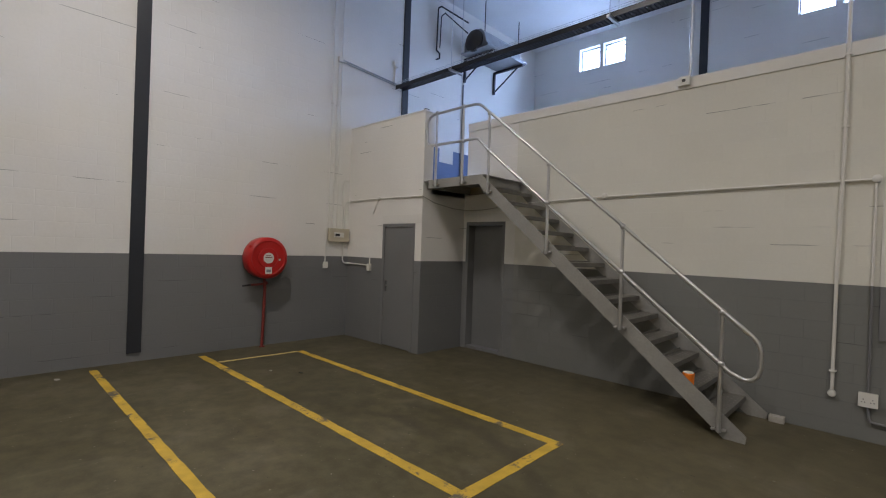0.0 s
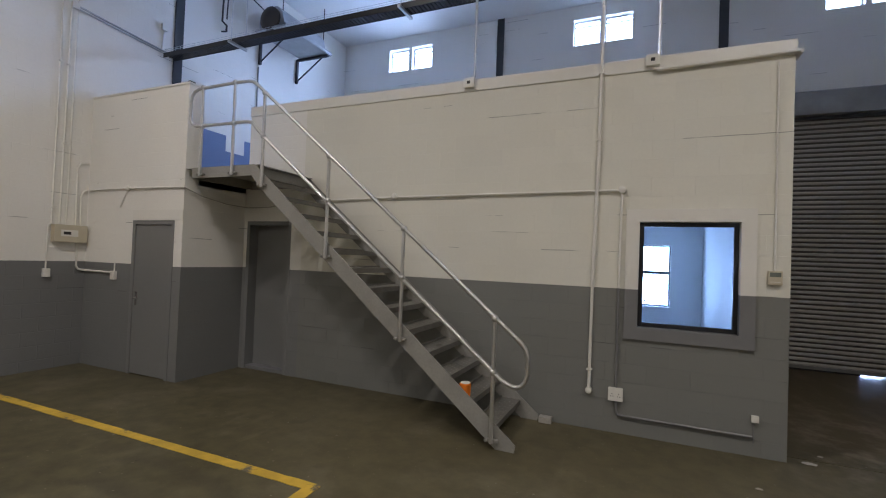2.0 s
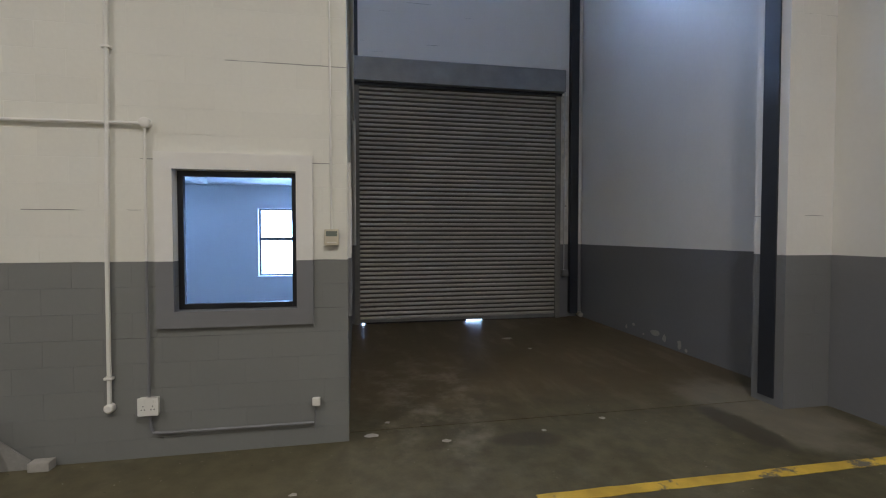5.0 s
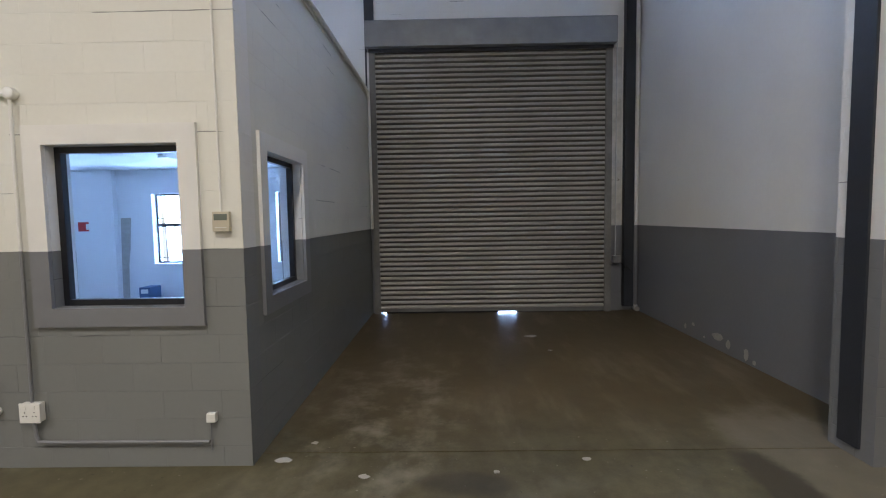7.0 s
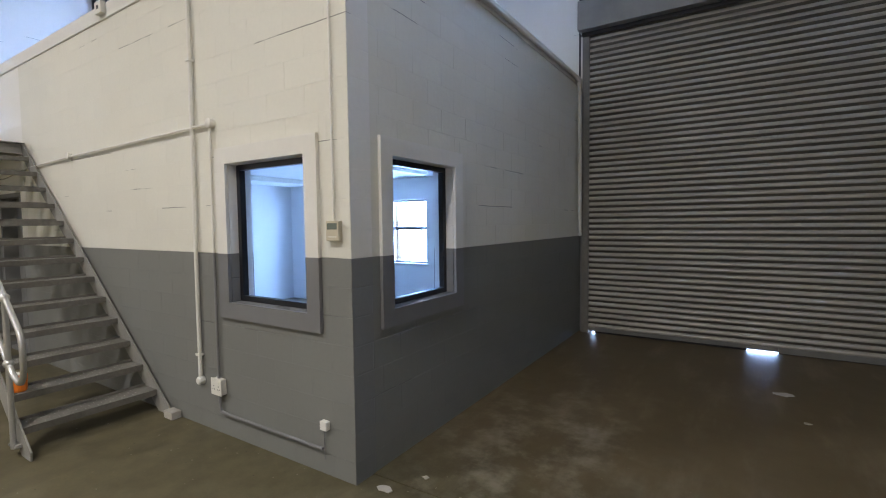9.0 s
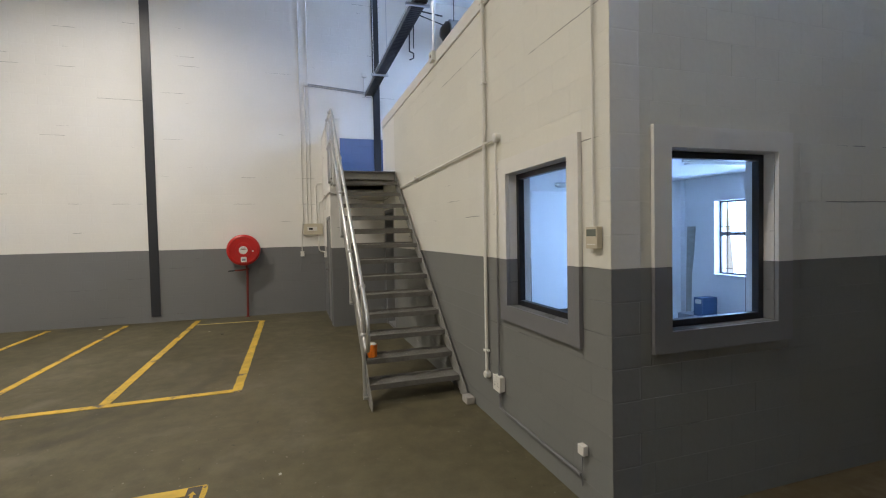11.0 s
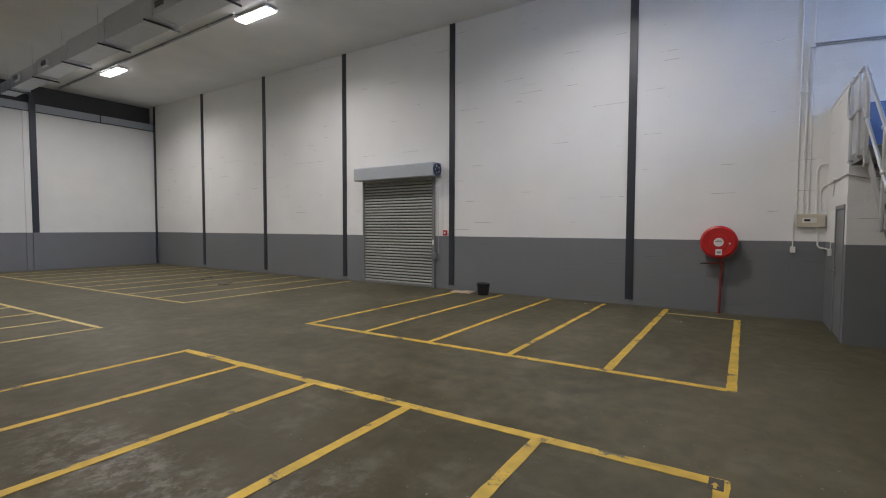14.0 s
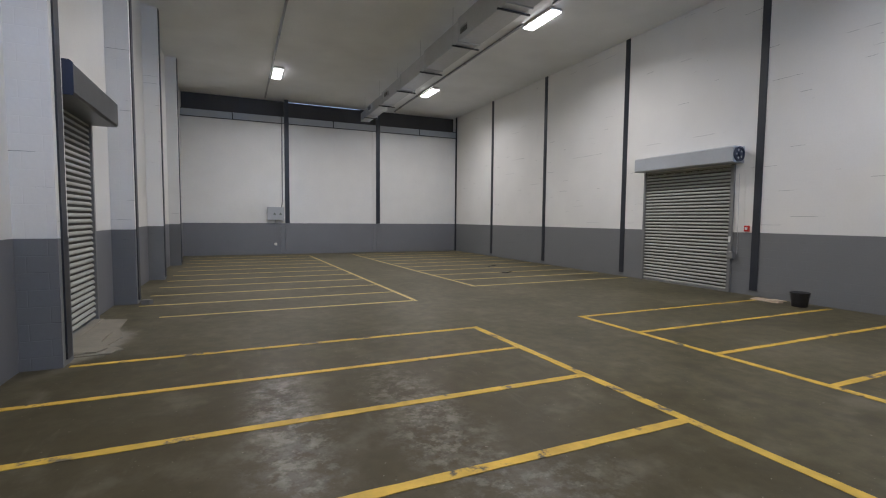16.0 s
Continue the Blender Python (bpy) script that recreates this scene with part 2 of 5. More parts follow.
    col = over(calc("MULTIPLY", spill(4.25, -9.75, 0.55, 1.0, 1.3), 0.8), col, (0.30, 0.275, 0.225))
    # polish: an even dull sheen, with ragged glossy strips set where the lamps reflect
    ragged = calc("ADD", calc("MULTIPLY", noise_at(11.0, 7, 0.72), 0.55), calc("MULTIPLY", noise_at(2.6, 5, 0.62), 0.45))
    glint_strips = calc("MAXIMUM", spill(0.86, -5.75, 0.46, 1.8, 0.8, 0.7), spill(1.98, -6.1, 0.42, 1.7, 0.8, 0.7))
    glint_strips = calc("MAXIMUM", glint_strips, calc("MULTIPLY", spill(0.45, -4.45, 0.7, 0.4, 1.0, 0.6), 0.6))
    gloss = calc("MULTIPLY", glint_strips, rise(ragged, 0.44, 0.60))
    glint_scuff = calc("MULTIPLY", glint_strips, rise(noise_at(7.0, 7, 0.7), 0.48, 0.62, 0.50))
    col = over(calc("MULTIPLY", glint_strips, rise(noise_at(5.0, 6, 0.7), 0.58, 0.66, 0.55)), col, (0.045, 0.041, 0.034))
    # pale colour paints broken lamp reflections into the scuffed strips
    col = over(glint_scuff, col, (0.27, 0.25, 0.205))
    t.links.new(col, b.inputs["Base Color"])
    t.links.new(calc("SUBTRACT", calc("ADD", 0.38, calc("MULTIPLY", worn, 0.08)), calc("MULTIPLY", gloss, 0.12)), b.inputs["Roughness"])
    t.links.new(calc("ADD", 0.09, calc("ADD", calc("MULTIPLY", worn, 0.12), calc("MULTIPLY", gloss, 0.32))), b.inputs["Specular IOR Level"])
    bump = t.nodes.new("ShaderNodeBump")
    bump.inputs["Strength"].default_value, bump.inputs["Distance"].default_value = 0.12, 0.004
    t.links.new(noise_at(8, 4, 0.5), bump.inputs["Height"])
    t.links.new(bump.outputs[0], b.inputs["Normal"])
    return m


def worn_paint(name, color, under, wear=0.59):
    m = material(name, color, rough=0.55, grain=0.30, scale=9, stain=0.40, stain_scale=2.5)
    t = m.node_tree
    b = t.nodes["Principled BSDF"]
    src = b.inputs["Base Color"].links[0].from_socket
    geo = t.nodes.new("ShaderNodeNewGeometry")
    n = t.nodes.new("ShaderNodeTexNoise")
    n.inputs["Scale"].default_value, n.inputs["Detail"].default_value, n.inputs["Roughness"].default_value = 2.6, 9.0, 0.72
    t.links.new(geo.outputs["Position"], n.inputs["Vector"])
    r = t.nodes.new("ShaderNodeMapRange")
    r.inputs[1].default_value, r.inputs[2].default_value = wear, wear + 0.05
    t.links.new(n.outputs["Fac"], r.inputs[0])
    mix = t.nodes.new("ShaderNodeMix")
    mix.data_type = "RGBA"
    mix.inputs[7].default_value = (*under, 1)
    t.links.new(r.outputs[0], mix.inputs[0])
    t.links.new(src, mix.inputs[6])
    t.links.new(mix.outputs[2], b.inputs["Base Color"])
    return m


def clear_glass():
    m = bpy.data.materials.new("clear_glass")
    m.use_nodes = True
    b = m.node_tree.nodes["Principled BSDF"]
    b.inputs["Base Color"].default_value = (0.93, 0.97, 0.98, 1)
    b.inputs["Transmission Weight"].default_value = 1.0
    b.inputs["Roughness"].default_value = 0.01
    b.inputs["IOR"].default_value = 1.1
    return m


WHITE = painted_block("white_wall_paint", (0.80, 0.787, 0.745), joints=0.45)
GREY = painted_block("grey_dado_paint", (0.188, 0.192, 0.194), scuffs=0.35)
WHITE_BLOCK = painted_block("white_block_paint", (0.735, 0.724, 0.650), joints=0.0, vary=0.025)
GREY_BLOCK = painted_block("grey_block_paint", (0.198, 0.202, 0.192), joints=0.0, scuffs=0.3, vary=0.035)
BLUE_PAINT = painted_block("blue_dado_paint", (0.14, 0.20, 0.36), scuffs=0.2)
WHITE_SMOOTH = material("smooth_white_paint", (0.76, 0.747, 0.70), rough=0.5, grain=0.03, stain=0.06, bump=0.2, bump_scale=30)
GREY_SMOOTH = material("smooth_grey_paint", (0.185, 0.187, 0.196), rough=0.5, grain=0.04, stain=0.08, bump=0.2, bump_scale=30)
ROOM_WHITE = material("office_wall_paint", (0.80, 0.80, 0.80), rough=0.6, grain=0.02, stain=0.05, bump=0.15, bump_scale=25)
CEIL = material("ceiling_board", (0.80, 0.81, 0.81), rough=0.75, grain=0.04, stain=0.14, stain_scale=0.7, bump=0.1)
FLOOR = concrete_floor()
YELLOW = worn_paint("yellow_line_paint", (0.57, 0.375, 0.045), (0.13, 0.115, 0.085), 0.555)
YELLOW_WORN = worn_paint("badly_worn_yellow_paint", (0.60, 0.39, 0.05), (0.09, 0.08, 0.06), 0.56)
PALE_YELLOW = worn_paint("thin_yellow_paint", (0.58, 0.45, 0.17), (0.15, 0.13, 0.09), 0.63)
STEEL_DARK = material("dark_steel_paint", (0.030, 0.034, 0.042), rough=0.42, grain=0.1, stain=0.2)
CLADDING = material("dark_brown_cladding", (0.050, 0.047, 0.044), rough=0.5, grain=0.1, stain=0.25)
STEEL_GREY = material("grey_steel_paint", (0.20, 0.20, 0.195), rough=0.5, grain=0.08, stain=0.2, stain_scale=3)
TREAD_GREY = material("scuffed_tread_steel", (0.165, 0.158, 0.142), rough=0.55, metal=0.1, grain=0.25, scale=40, stain=0.38, stain_scale=5, bump=0.4, bump_scale=80)
STAIR_GREY = material("worn_stair_paint", (0.28, 0.275, 0.255), rough=0.5, grain=0.15, scale=45, stain=0.28, stain_scale=4, bump=0.3, bump_scale=90)
GALV_DULL = material("dull_galvanised_steel", (0.36, 0.38, 0.40), rough=0.4, metal=0.5, grain=0.10, scale=12, stain=0.25, stain_scale=4, bump=0.1)
GALV = material("galvanised_steel", (0.55, 0.56, 0.57), rough=0.38, metal=0.85, grain=0.10, scale=12, stain=0.15, bump=0.1)
RAIL = material("silver_rail_paint", (0.58, 0.58, 0.57), rough=0.33, metal=0.75, grain=0.06, stain=0.12, stain_scale=5)
SLAT = material("shutter_slat_steel", (0.44, 0.42, 0.38), rough=0.5, metal=0.3, grain=0.10, stain=0.22, stain_scale=1.8)
# two dark tones that paint the shade under the shutter slats
SLAT_SHADE = material("painted_slat_shade", (0.075, 0.072, 0.064), rough=0.7, grain=0.2, stain=0.3, stain_scale=3)
SLAT_SHADE_PALE = material("painted_slat_shade_pale", (0.125, 0.118, 0.102), rough=0.7, grain=0.2, stain=0.3, stain_scale=3)
SLAT_GREEN = material("shutter_slat_painted", (0.36, 0.365, 0.325), rough=0.7, metal=0.0, grain=0.06, stain=0.12)
BOX_GREY = material("shutter_box_paint", (0.42, 0.44, 0.45), rough=0.5, grain=0.05, stain=0.12)
DOOR_GREY = material("grey_door_paint", (0.19, 0.193, 0.195), rough=0.45, grain=0.04, stain=0.08, bump=0.08)
FRAME_BLACK = material("black_aluminium", (0.012, 0.013, 0.016), rough=0.35, grain=0.05, stain=0.1, bump=0)
RED = material("red_enamel", (0.50, 0.018, 0.015), rough=0.32, grain=0.06, stain=0.15, stain_scale=4, bump=0.05)
JAMB = worn_paint("flaking_white_jamb_paint", (0.62, 0.61, 0.58), (0.20, 0.17, 0.14), 0.60)
GUIDE = material("dirty_guide_steel", (0.20, 0.195, 0.18), rough=0.55, grain=0.2, scale=30, stain=0.4, stain_scale=4, bump=0.3)
COVER = material("dull_zinc_cover", (0.27, 0.28, 0.29), rough=0.5, metal=0.3, grain=0.12, scale=9, stain=0.3, stain_scale=2.5, bump=0.15)
RED_DULL = material("dull_red_paint", (0.20, 0.03, 0.025), rough=0.5, grain=0.1, stain=0.2)
PLASTIC = material("white_plastic", (0.76, 0.75, 0.70), rough=0.4, grain=0.02, stain=0.06, bump=0)
BEIGE = material("beige_plastic", (0.55, 0.50, 0.38), rough=0.45, grain=0.03, stain=0.08, bump=0)
BLACK = material("black_plastic", (0.018, 0.018, 0.02), rough=0.45, grain=0.05, stain=0.15, bump=0.05)
SCREEN = material("dim_display", (0.16, 0.18, 0.15), rough=0.25, bump=0)
ORANGE = material("orange_paper", (0.85, 0.22, 0.02), rough=0.5, grain=0.05, stain=0.1)
CARD = material("torn_cardboard", (0.52, 0.41, 0.30), rough=0.8, grain=0.08, stain=0.2, stain_scale=6)
RUBBLE = material("loose_concrete", (0.42, 0.40, 0.36), rough=0.85, grain=0.2, stain=0.2, stain_scale=6, bump=0.5)

TAPE = material("brown_floor_tape", (0.075, 0.065, 0.052), rough=0.7, grain=0.2, stain=0.3, stain_scale=9)
COVER_DARK = material("dark_grey_cover_paint", (0.085, 0.087, 0.09), rough=0.5, grain=0.06, stain=0.15)
SCREED = material("pale_screed_patch", (0.25, 0.225, 0.175), rough=0.7, grain=0.15, stain=0.3, stain_scale=3, bump=0.4)
BLUE_DARK = material("dark_blue_motor", (0.03, 0.04, 0.075), rough=0.4)
CHROME = material("brushed_chrome", (0.7, 0.7, 0.7), rough=0.25, metal=1.0, bump=0)
BLUE_CARD = material("blue_carton", (0.05, 0.11, 0.22), rough=0.6, grain=0.05)
GREY_CARD = material("grey_carton", (0.25, 0.27, 0.30), rough=0.7)
GLASS = clear_glass()
GROUND = material("unseen_ground", (0.42, 0.41, 0.39), rough=0.8, grain=0.1, stain=0.15)
DIFFUSER = emitter("lamp_diffuser", LAMP, 14.0)

# ---- builders ----
ORIGIN = {}


def mesh_from(name, bm, mats):
    me = bpy.data.meshes.new(name)
    bmesh.ops.recalc_face_normals(bm, faces=bm.faces)
    bm.to_mesh(me)
    bm.free()
    for m in mats if isinstance(mats, (list, tuple)) else [mats]:
        me.materials.append(m)
    return me


def thing(name, at, label, category, group="", kind=""):
    ob = new(name)
    ob.location = at
    ob.empty_display_size = 0.1
    ORIGIN[ob.name] = Vector(at)
    return tagged(ob, label, category, group, kind)


def part(name, bm, mat, parent, label="", smooth=False):
    """Links a bmesh, built in world metres, as one mesh under a thing or a part."""
    o = ORIGIN[parent.name]
    bmesh.ops.translate(bm, vec=-o, verts=bm.verts)
    me = mesh_from(name, bm, mat)
    if smooth:
        shade(me)
    ob = new(name, me)
    ob.parent = parent
    ORIGIN[ob.name] = o
    if label:
        ob["label"] = label
    return ob


def single(name, bm, mat, label, category, group="", kind="", smooth=False):
    """A thing of one mesh, with its origin in the middle of its base."""
    xs = [v.co for v in bm.verts]
    o = Vector(((min(c.x for c in xs) + max(c.x for c in xs)) / 2, (min(c.y for c in xs) + max(c.y for c in xs)) / 2, min(c.z for c in xs)))
    bmesh.ops.translate(bm, vec=-o, verts=bm.verts)
    me = mesh_from(name, bm, mat)
    if smooth:
        shade(me)
    ob = new(name, me)
    ob.location = o
    ORIGIN[ob.name] = o
    return tagged(ob, label, category, group, kind)


def shade(me, angle=40):
    me.shade_smooth()
    bm = bmesh.new()
    bm.from_mesh(me)
    for e in bm.edges:
        e.smooth = len(e.link_faces) == 2 and e.calc_face_angle(0) < radians(angle)
    bm.to_mesh(me)
    bm.free()


def box(x0, x1, y0, y1, z0, z1, bevel=0.0, bm=None):
    made = bmesh.new()
    v = [made.verts.new((x, y, z)) for z in (z0, z1) for y in (y0, y1) for x in (x0, x1)]
    for f in ((0, 2, 3, 1), (4, 5, 7, 6), (0, 1, 5, 4), (2, 6, 7, 3), (0, 4, 6, 2), (1, 3, 7, 5)):
        made.faces.new([v[i] for i in f])
    if bevel:
        bmesh.ops.bevel(made, geom=made.edges[:], offset=bevel, segments=2, affect="EDGES", profile=0.7)
    return join(bm, made)


def join(bm, made):
    if bm is None:
        return made
    me = bpy.data.meshes.new("joined")
    made.to_mesh(me)
    made.free()
    bm.from_mesh(me)
    bpy.data.meshes.remove(me)
    return bm


def tube(points, r, sides=10, bm=None, closed=False):
    """A round bar along a run of points, with capped ends."""
    made = bmesh.new()
    p = [Vector(q) for q in points]
    n = len(p)
    rings = []
    up = None
    for i in range(n):
        a = p[i] - p[i - 1] if i or closed else p[1] - p[0]
        b = p[(i + 1) % n] - p[i] if i < n - 1 or closed else a
        d = (a.normalized() + b.normalized()).normalized()
        if up is None:
            up = d.orthogonal().normalized()
        up = (up - d * up.dot(d)).normalized()
        side = d.cross(up)
        k = 1 / max(0.5, math.sqrt((1 + a.normalized().dot(b.normalized())) / 2))
        rings.append([made.verts.new(p[i] + (up * math.cos(2 * math.pi * j / sides) + side * math.sin(2 * math.pi * j / sides)) * r * (k if 0 < i < n - 1 else 1)) for j in range(sides)])
    for a, b in zip(rings, rings[1:] + (rings[:1] if closed else [])):
        for j in range(sides):
            made.faces.new((a[j], a[(j + 1) % sides], b[(j + 1) % sides], b[j]))
    if not closed:
        made.faces.new(rings[0][::-1])
        made.faces.new(rings[-1])
    return join(bm, made)


def arc(centre, r, a0, a1, n, u, v):
    """Points on an arc in the plane of the unit vectors u and v, degrees."""
    c, u, v = Vector(centre), Vector(u), Vector(v)
    return [c + (u * math.cos(radians(a0 + (a1 - a0) * i / n)) + v * math.sin(radians(a0 + (a1 - a0) * i / n))) * r for i in range(n + 1)]


def ball(centre, r, bm=None, flat=1.0):
    made = bmesh.new()
    bmesh.ops.create_uvsphere(made, u_segments=12, v_segments=8, radius=r, matrix=Matrix.Translation(centre) @ Matrix.Diagonal((1, 1, flat, 1)))
    return join(bm, made)


def lathe(profile, centre, axis="Z", sides=24, bm=None):
    """A turned shape: (radius, height) pairs round an axis through centre."""
    made = bmesh.new()
    c = Vector(centre)
    ring = []
    for r, h in profile:
        row = []
        for j in range(sides):
            a = 2 * math.pi * j / sides
            p = {"Z": Vector((r * math.cos(a), r * math.sin(a), h)), "X": Vector((h, r * math.cos(a), r * math.sin(a))), "Y": Vector((r * math.cos(a), h, r * math.sin(a)))}[axis]
            row.append(made.verts.new(c + p))
        ring.append(row)
    for a, b in zip(ring, ring[1:]):
        for j in range(sides):
            made.faces.new((a[j], a[(j + 1) % sides], b[(j + 1) % sides], b[j]))
    made.faces.new(ring[0][::-1])
    made.faces.new(ring[-1])
    return join(bm, made)


def prism(outline, axis, a, b, bm=None):
    """A flat outline drawn out along an axis from a to b. Outline pairs are (x, z) for Y, (y, z) for X, (x, y) for Z."""
    made = bmesh.new()

    def place(p, d):
        return {"X": (d, p[0], p[1]), "Y": (p[0], d, p[1]), "Z": (p[0], p[1], d)}[axis]
    lo = [made.verts.new(place(p, a)) for p in outline]
    hi = [made.verts.new(place(p, b)) for p in outline]
    made.faces.new(lo)
    made.faces.new(hi[::-1])
    n = len(outline)
    for i in range(n):
        made.faces.new((lo[i], hi[i], hi[(i + 1) % n], lo[(i + 1) % n]))
    return join(bm, made)


def solid(name, xs, ys, zs, full, paint, mats, label, category="wall"):
    """A piece of the setting from grid cells: full(x, y, z) tells at a cell's middle if it is solid, paint(x, y, z, n) a face's material."""
    bm = bmesh.new()
    xs, ys, zs = sorted(set(xs)), sorted(set(ys)), sorted(set(zs))
    verts = {}

    def vert(i, j, k):
        if (i, j, k) not in verts:
            verts[i, j, k] = bm.verts.new((xs[i], ys[j], zs[k]))
        return verts[i, j, k]
    nx, ny, nz = len(xs) - 1, len(ys) - 1, len(zs) - 1

    def mid(i, j, k):
        return (xs[i] + xs[i + 1]) / 2, (ys[j] + ys[j + 1]) / 2, (zs[k] + zs[k + 1]) / 2
    cell = {(i, j, k): full(*mid(i, j, k)) for i in range(nx) for j in range(ny) for k in range(nz)}
    quads = {(1, 0, 0): ((1, 0, 0), (1, 1, 0), (1, 1, 1), (1, 0, 1)), (-1, 0, 0): ((0, 0, 0), (0, 0, 1), (0, 1, 1), (0, 1, 0)),
             (0, 1, 0): ((0, 1, 0), (0, 1, 1), (1, 1, 1), (1, 1, 0)), (0, -1, 0): ((0, 0, 0), (1, 0, 0), (1, 0, 1), (0, 0, 1)),
             (0, 0, 1): ((0, 0, 1), (1, 0, 1), (1, 1, 1), (0, 1, 1)), (0, 0, -1): ((0, 0, 0), (0, 1, 0), (1, 1, 0), (1, 0, 0))}
    for (i, j, k), on in cell.items():
        if not on:
            continue
        for n, q in quads.items():
            if not cell.get((i + n[0], j + n[1], k + n[2]), False):
                f = bm.faces.new([vert(i + a, j + b, k + c) for a, b, c in q])
                m = mid(i, j, k)
                f.material_index = paint(*m, n)
    me = bpy.data.meshes.new(name)
    bm.to_mesh(me)
    bm.free()
    for m in mats:
        me.materials.append(m)
    ob = new(name, me)
    ORIGIN[ob.name] = Vector((0, 0, 0))
    return tagged(ob, label, category, kind="structure")


def between(v, a, b):
    return a < v < b


# ---- structure ----
JOINT = 0.165
solid("floor", (-9.0, 0.0, EX + 0.4), (SY - 0.4, JOINT, JOINT + 0.014, NY + 0.3), (-0.25, -0.012, 0.0),
      lambda x, y, z: not (x > 0 and between(y, JOINT, JOINT + 0.014) and z > -0.012), lambda x, y, z, n: 0, [FLOOR],
      "stained olive-brown power-floated concrete warehouse floor", "floor")
# unseen ground outside, added to bounce sky light
bm = bmesh.new()
bmesh.ops.create_grid(bm, x_segments=2, y_segments=2, size=400, matrix=Matrix.Translation((0, 0, -0.26)))
single("ground", bm, GROUND, "plain unseen ground outside the warehouse, added for sky bounce", "ground", kind="structure")

single("ceiling", box(-9.0, EX + 0.4, SY - 0.45, NY + 0.3, TOP, WALL_TOP), CEIL, "pale grey painted boarded warehouse ceiling", "ceiling", kind="structure")

# west wall: dado below, a second dado above the mezzanine, a doorway for the small roller shutter
WS = (-12.28, -9.60, 3.02)
solid("wall_west", (-8.93, WX), (SY - 0.6, WS[0], WS[1], BLK_Y + 0.2, 1.34, 1.78, NY + 0.3), (0, DADO, MEZZ, WS[2], 3.60, 3.90, WALL_TOP - 0.1),
      lambda x, y, z: not (between(y, WS[0], WS[1]) and z < WS[2]),
      lambda x, y, z, n: 1 if z < DADO else 2 if (y > BLK_Y + 0.2 and between(z, MEZZ, 3.90) and not (between(y, 1.34, 1.78) and z > 3.60)) else 0,
      [WHITE, GREY, BLUE_PAINT], "white painted block wall with a grey dado")
# east wall with the shutter doorway between two piers
ES = (-11.38, -9.22, 3.18)
solid("wall_east", (EX, EX + 0.3), (SY - 0.6, ES[0], ES[1], NY + 0.3), (0, DADO, ES[2], WALL_TOP - 0.1),
      lambda x, y, z: not (between(y, ES[0], ES[1]) and z < ES[2]),
      lambda x, y, z, n: 1 if z < DADO else 0, [WHITE_SMOOTH, GREY_SMOOTH], "white painted plastered wall with a grey dado")
# north wall: loading door, high windows, unseen mezzanine window, office windows and door
BIG = (0.12, 4.00, 4.44)
HIGH = [(hx + o, hx + o + 0.55) for hx in (-7.28, -2.74, 1.61) for o in (0.0, 0.64)]
HZ = (6.36, 6.92)
OFFICE_WIN = ((-1.64, -0.745), (-3.80, -2.87))
OWZ = (0.92, 2.13)
ODOOR = (-6.06, -5.22, 2.16)


def north_open(x, y, z):
    if between(x, BIG[0], BIG[1]) and z < BIG[2]:
        return True
    if between(z, *HZ) and any(between(x, *h) for h in HIGH):
        return True
    if between(x, *UNSEEN_MEZZ_WIN[:2]) and between(z, *UNSEEN_MEZZ_WIN[2:]):
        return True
    if between(z, *OWZ) and any(between(x, *w) for w in OFFICE_WIN):
        return True
    return between(x, ODOOR[0], ODOOR[1]) and z < ODOOR[2]


solid("wall_north", [WX, EX, 0.0, *BIG[:2], *ODOOR[:2], *UNSEEN_MEZZ_WIN[:2]] + [v for h in HIGH + list(OFFICE_WIN) for v in h], (NY, NY + 0.25),
      (0, DADO, *OWZ, ODOOR[2], MEZZ, BIG[2], *UNSEEN_MEZZ_WIN[2:], *HZ, WALL_TOP - 0.1), lambda x, y, z: not north_open(x, y, z),
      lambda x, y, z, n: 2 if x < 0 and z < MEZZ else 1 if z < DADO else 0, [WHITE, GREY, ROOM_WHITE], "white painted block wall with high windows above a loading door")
# south wall stops short of the ceiling; dark steel above
SOUTH_TOP = 6.09
solid("wall_south", (WX, EX), (SY - 0.25, SY), (0, DADO, SOUTH_TOP), lambda x, y, z: True,
      lambda x, y, z, n: 1 if z < DADO else 0, [WHITE_SMOOTH, GREY_SMOOTH], "white painted wall with a grey dado under dark steel")
SLIT = TOP - 0.022
solid("wall_cladding", (WX, -3.45, 0.10, EX), (SY - 0.5, SY - 0.42), (SOUTH_TOP - 0.3, SLIT, WALL_TOP - 0.1), lambda x, y, z: z < SLIT or not between(x, -3.45, 0.10), lambda x, y, z, n: 0, [CLADDING],
      "dark steel cladding above the far wall")

# office block in the corner
W1 = (-1.262, -0.39, 1.09, 2.148)
W2 = (0.40, 1.235, 1.09, 2.148)
D2 = (-6.56, -5.74, 2.14)
OPENING_X = -6.585
solid("wall_office_south", (WX, OPENING_X, D2[0], D2[1], W1[0], W1[1], 0.0), (0.004, 0.20), (0, DADO, W1[2], W1[3], D2[2], MEZZ, PARA - 0.14),
      lambda x, y, z: not ((between(x, W1[0], W1[1]) and between(z, W1[2], W1[3])) or (between(x, D2[0], D2[1]) and z < D2[2]) or (x < OPENING_X and z > MEZZ)),
      lambda x, y, z, n: 2 if n[1] > 0 and z < MEZZ else 1 if z < DADO else 0, [WHITE, GREY, ROOM_WHITE], "white painted block office wall with a grey dado")
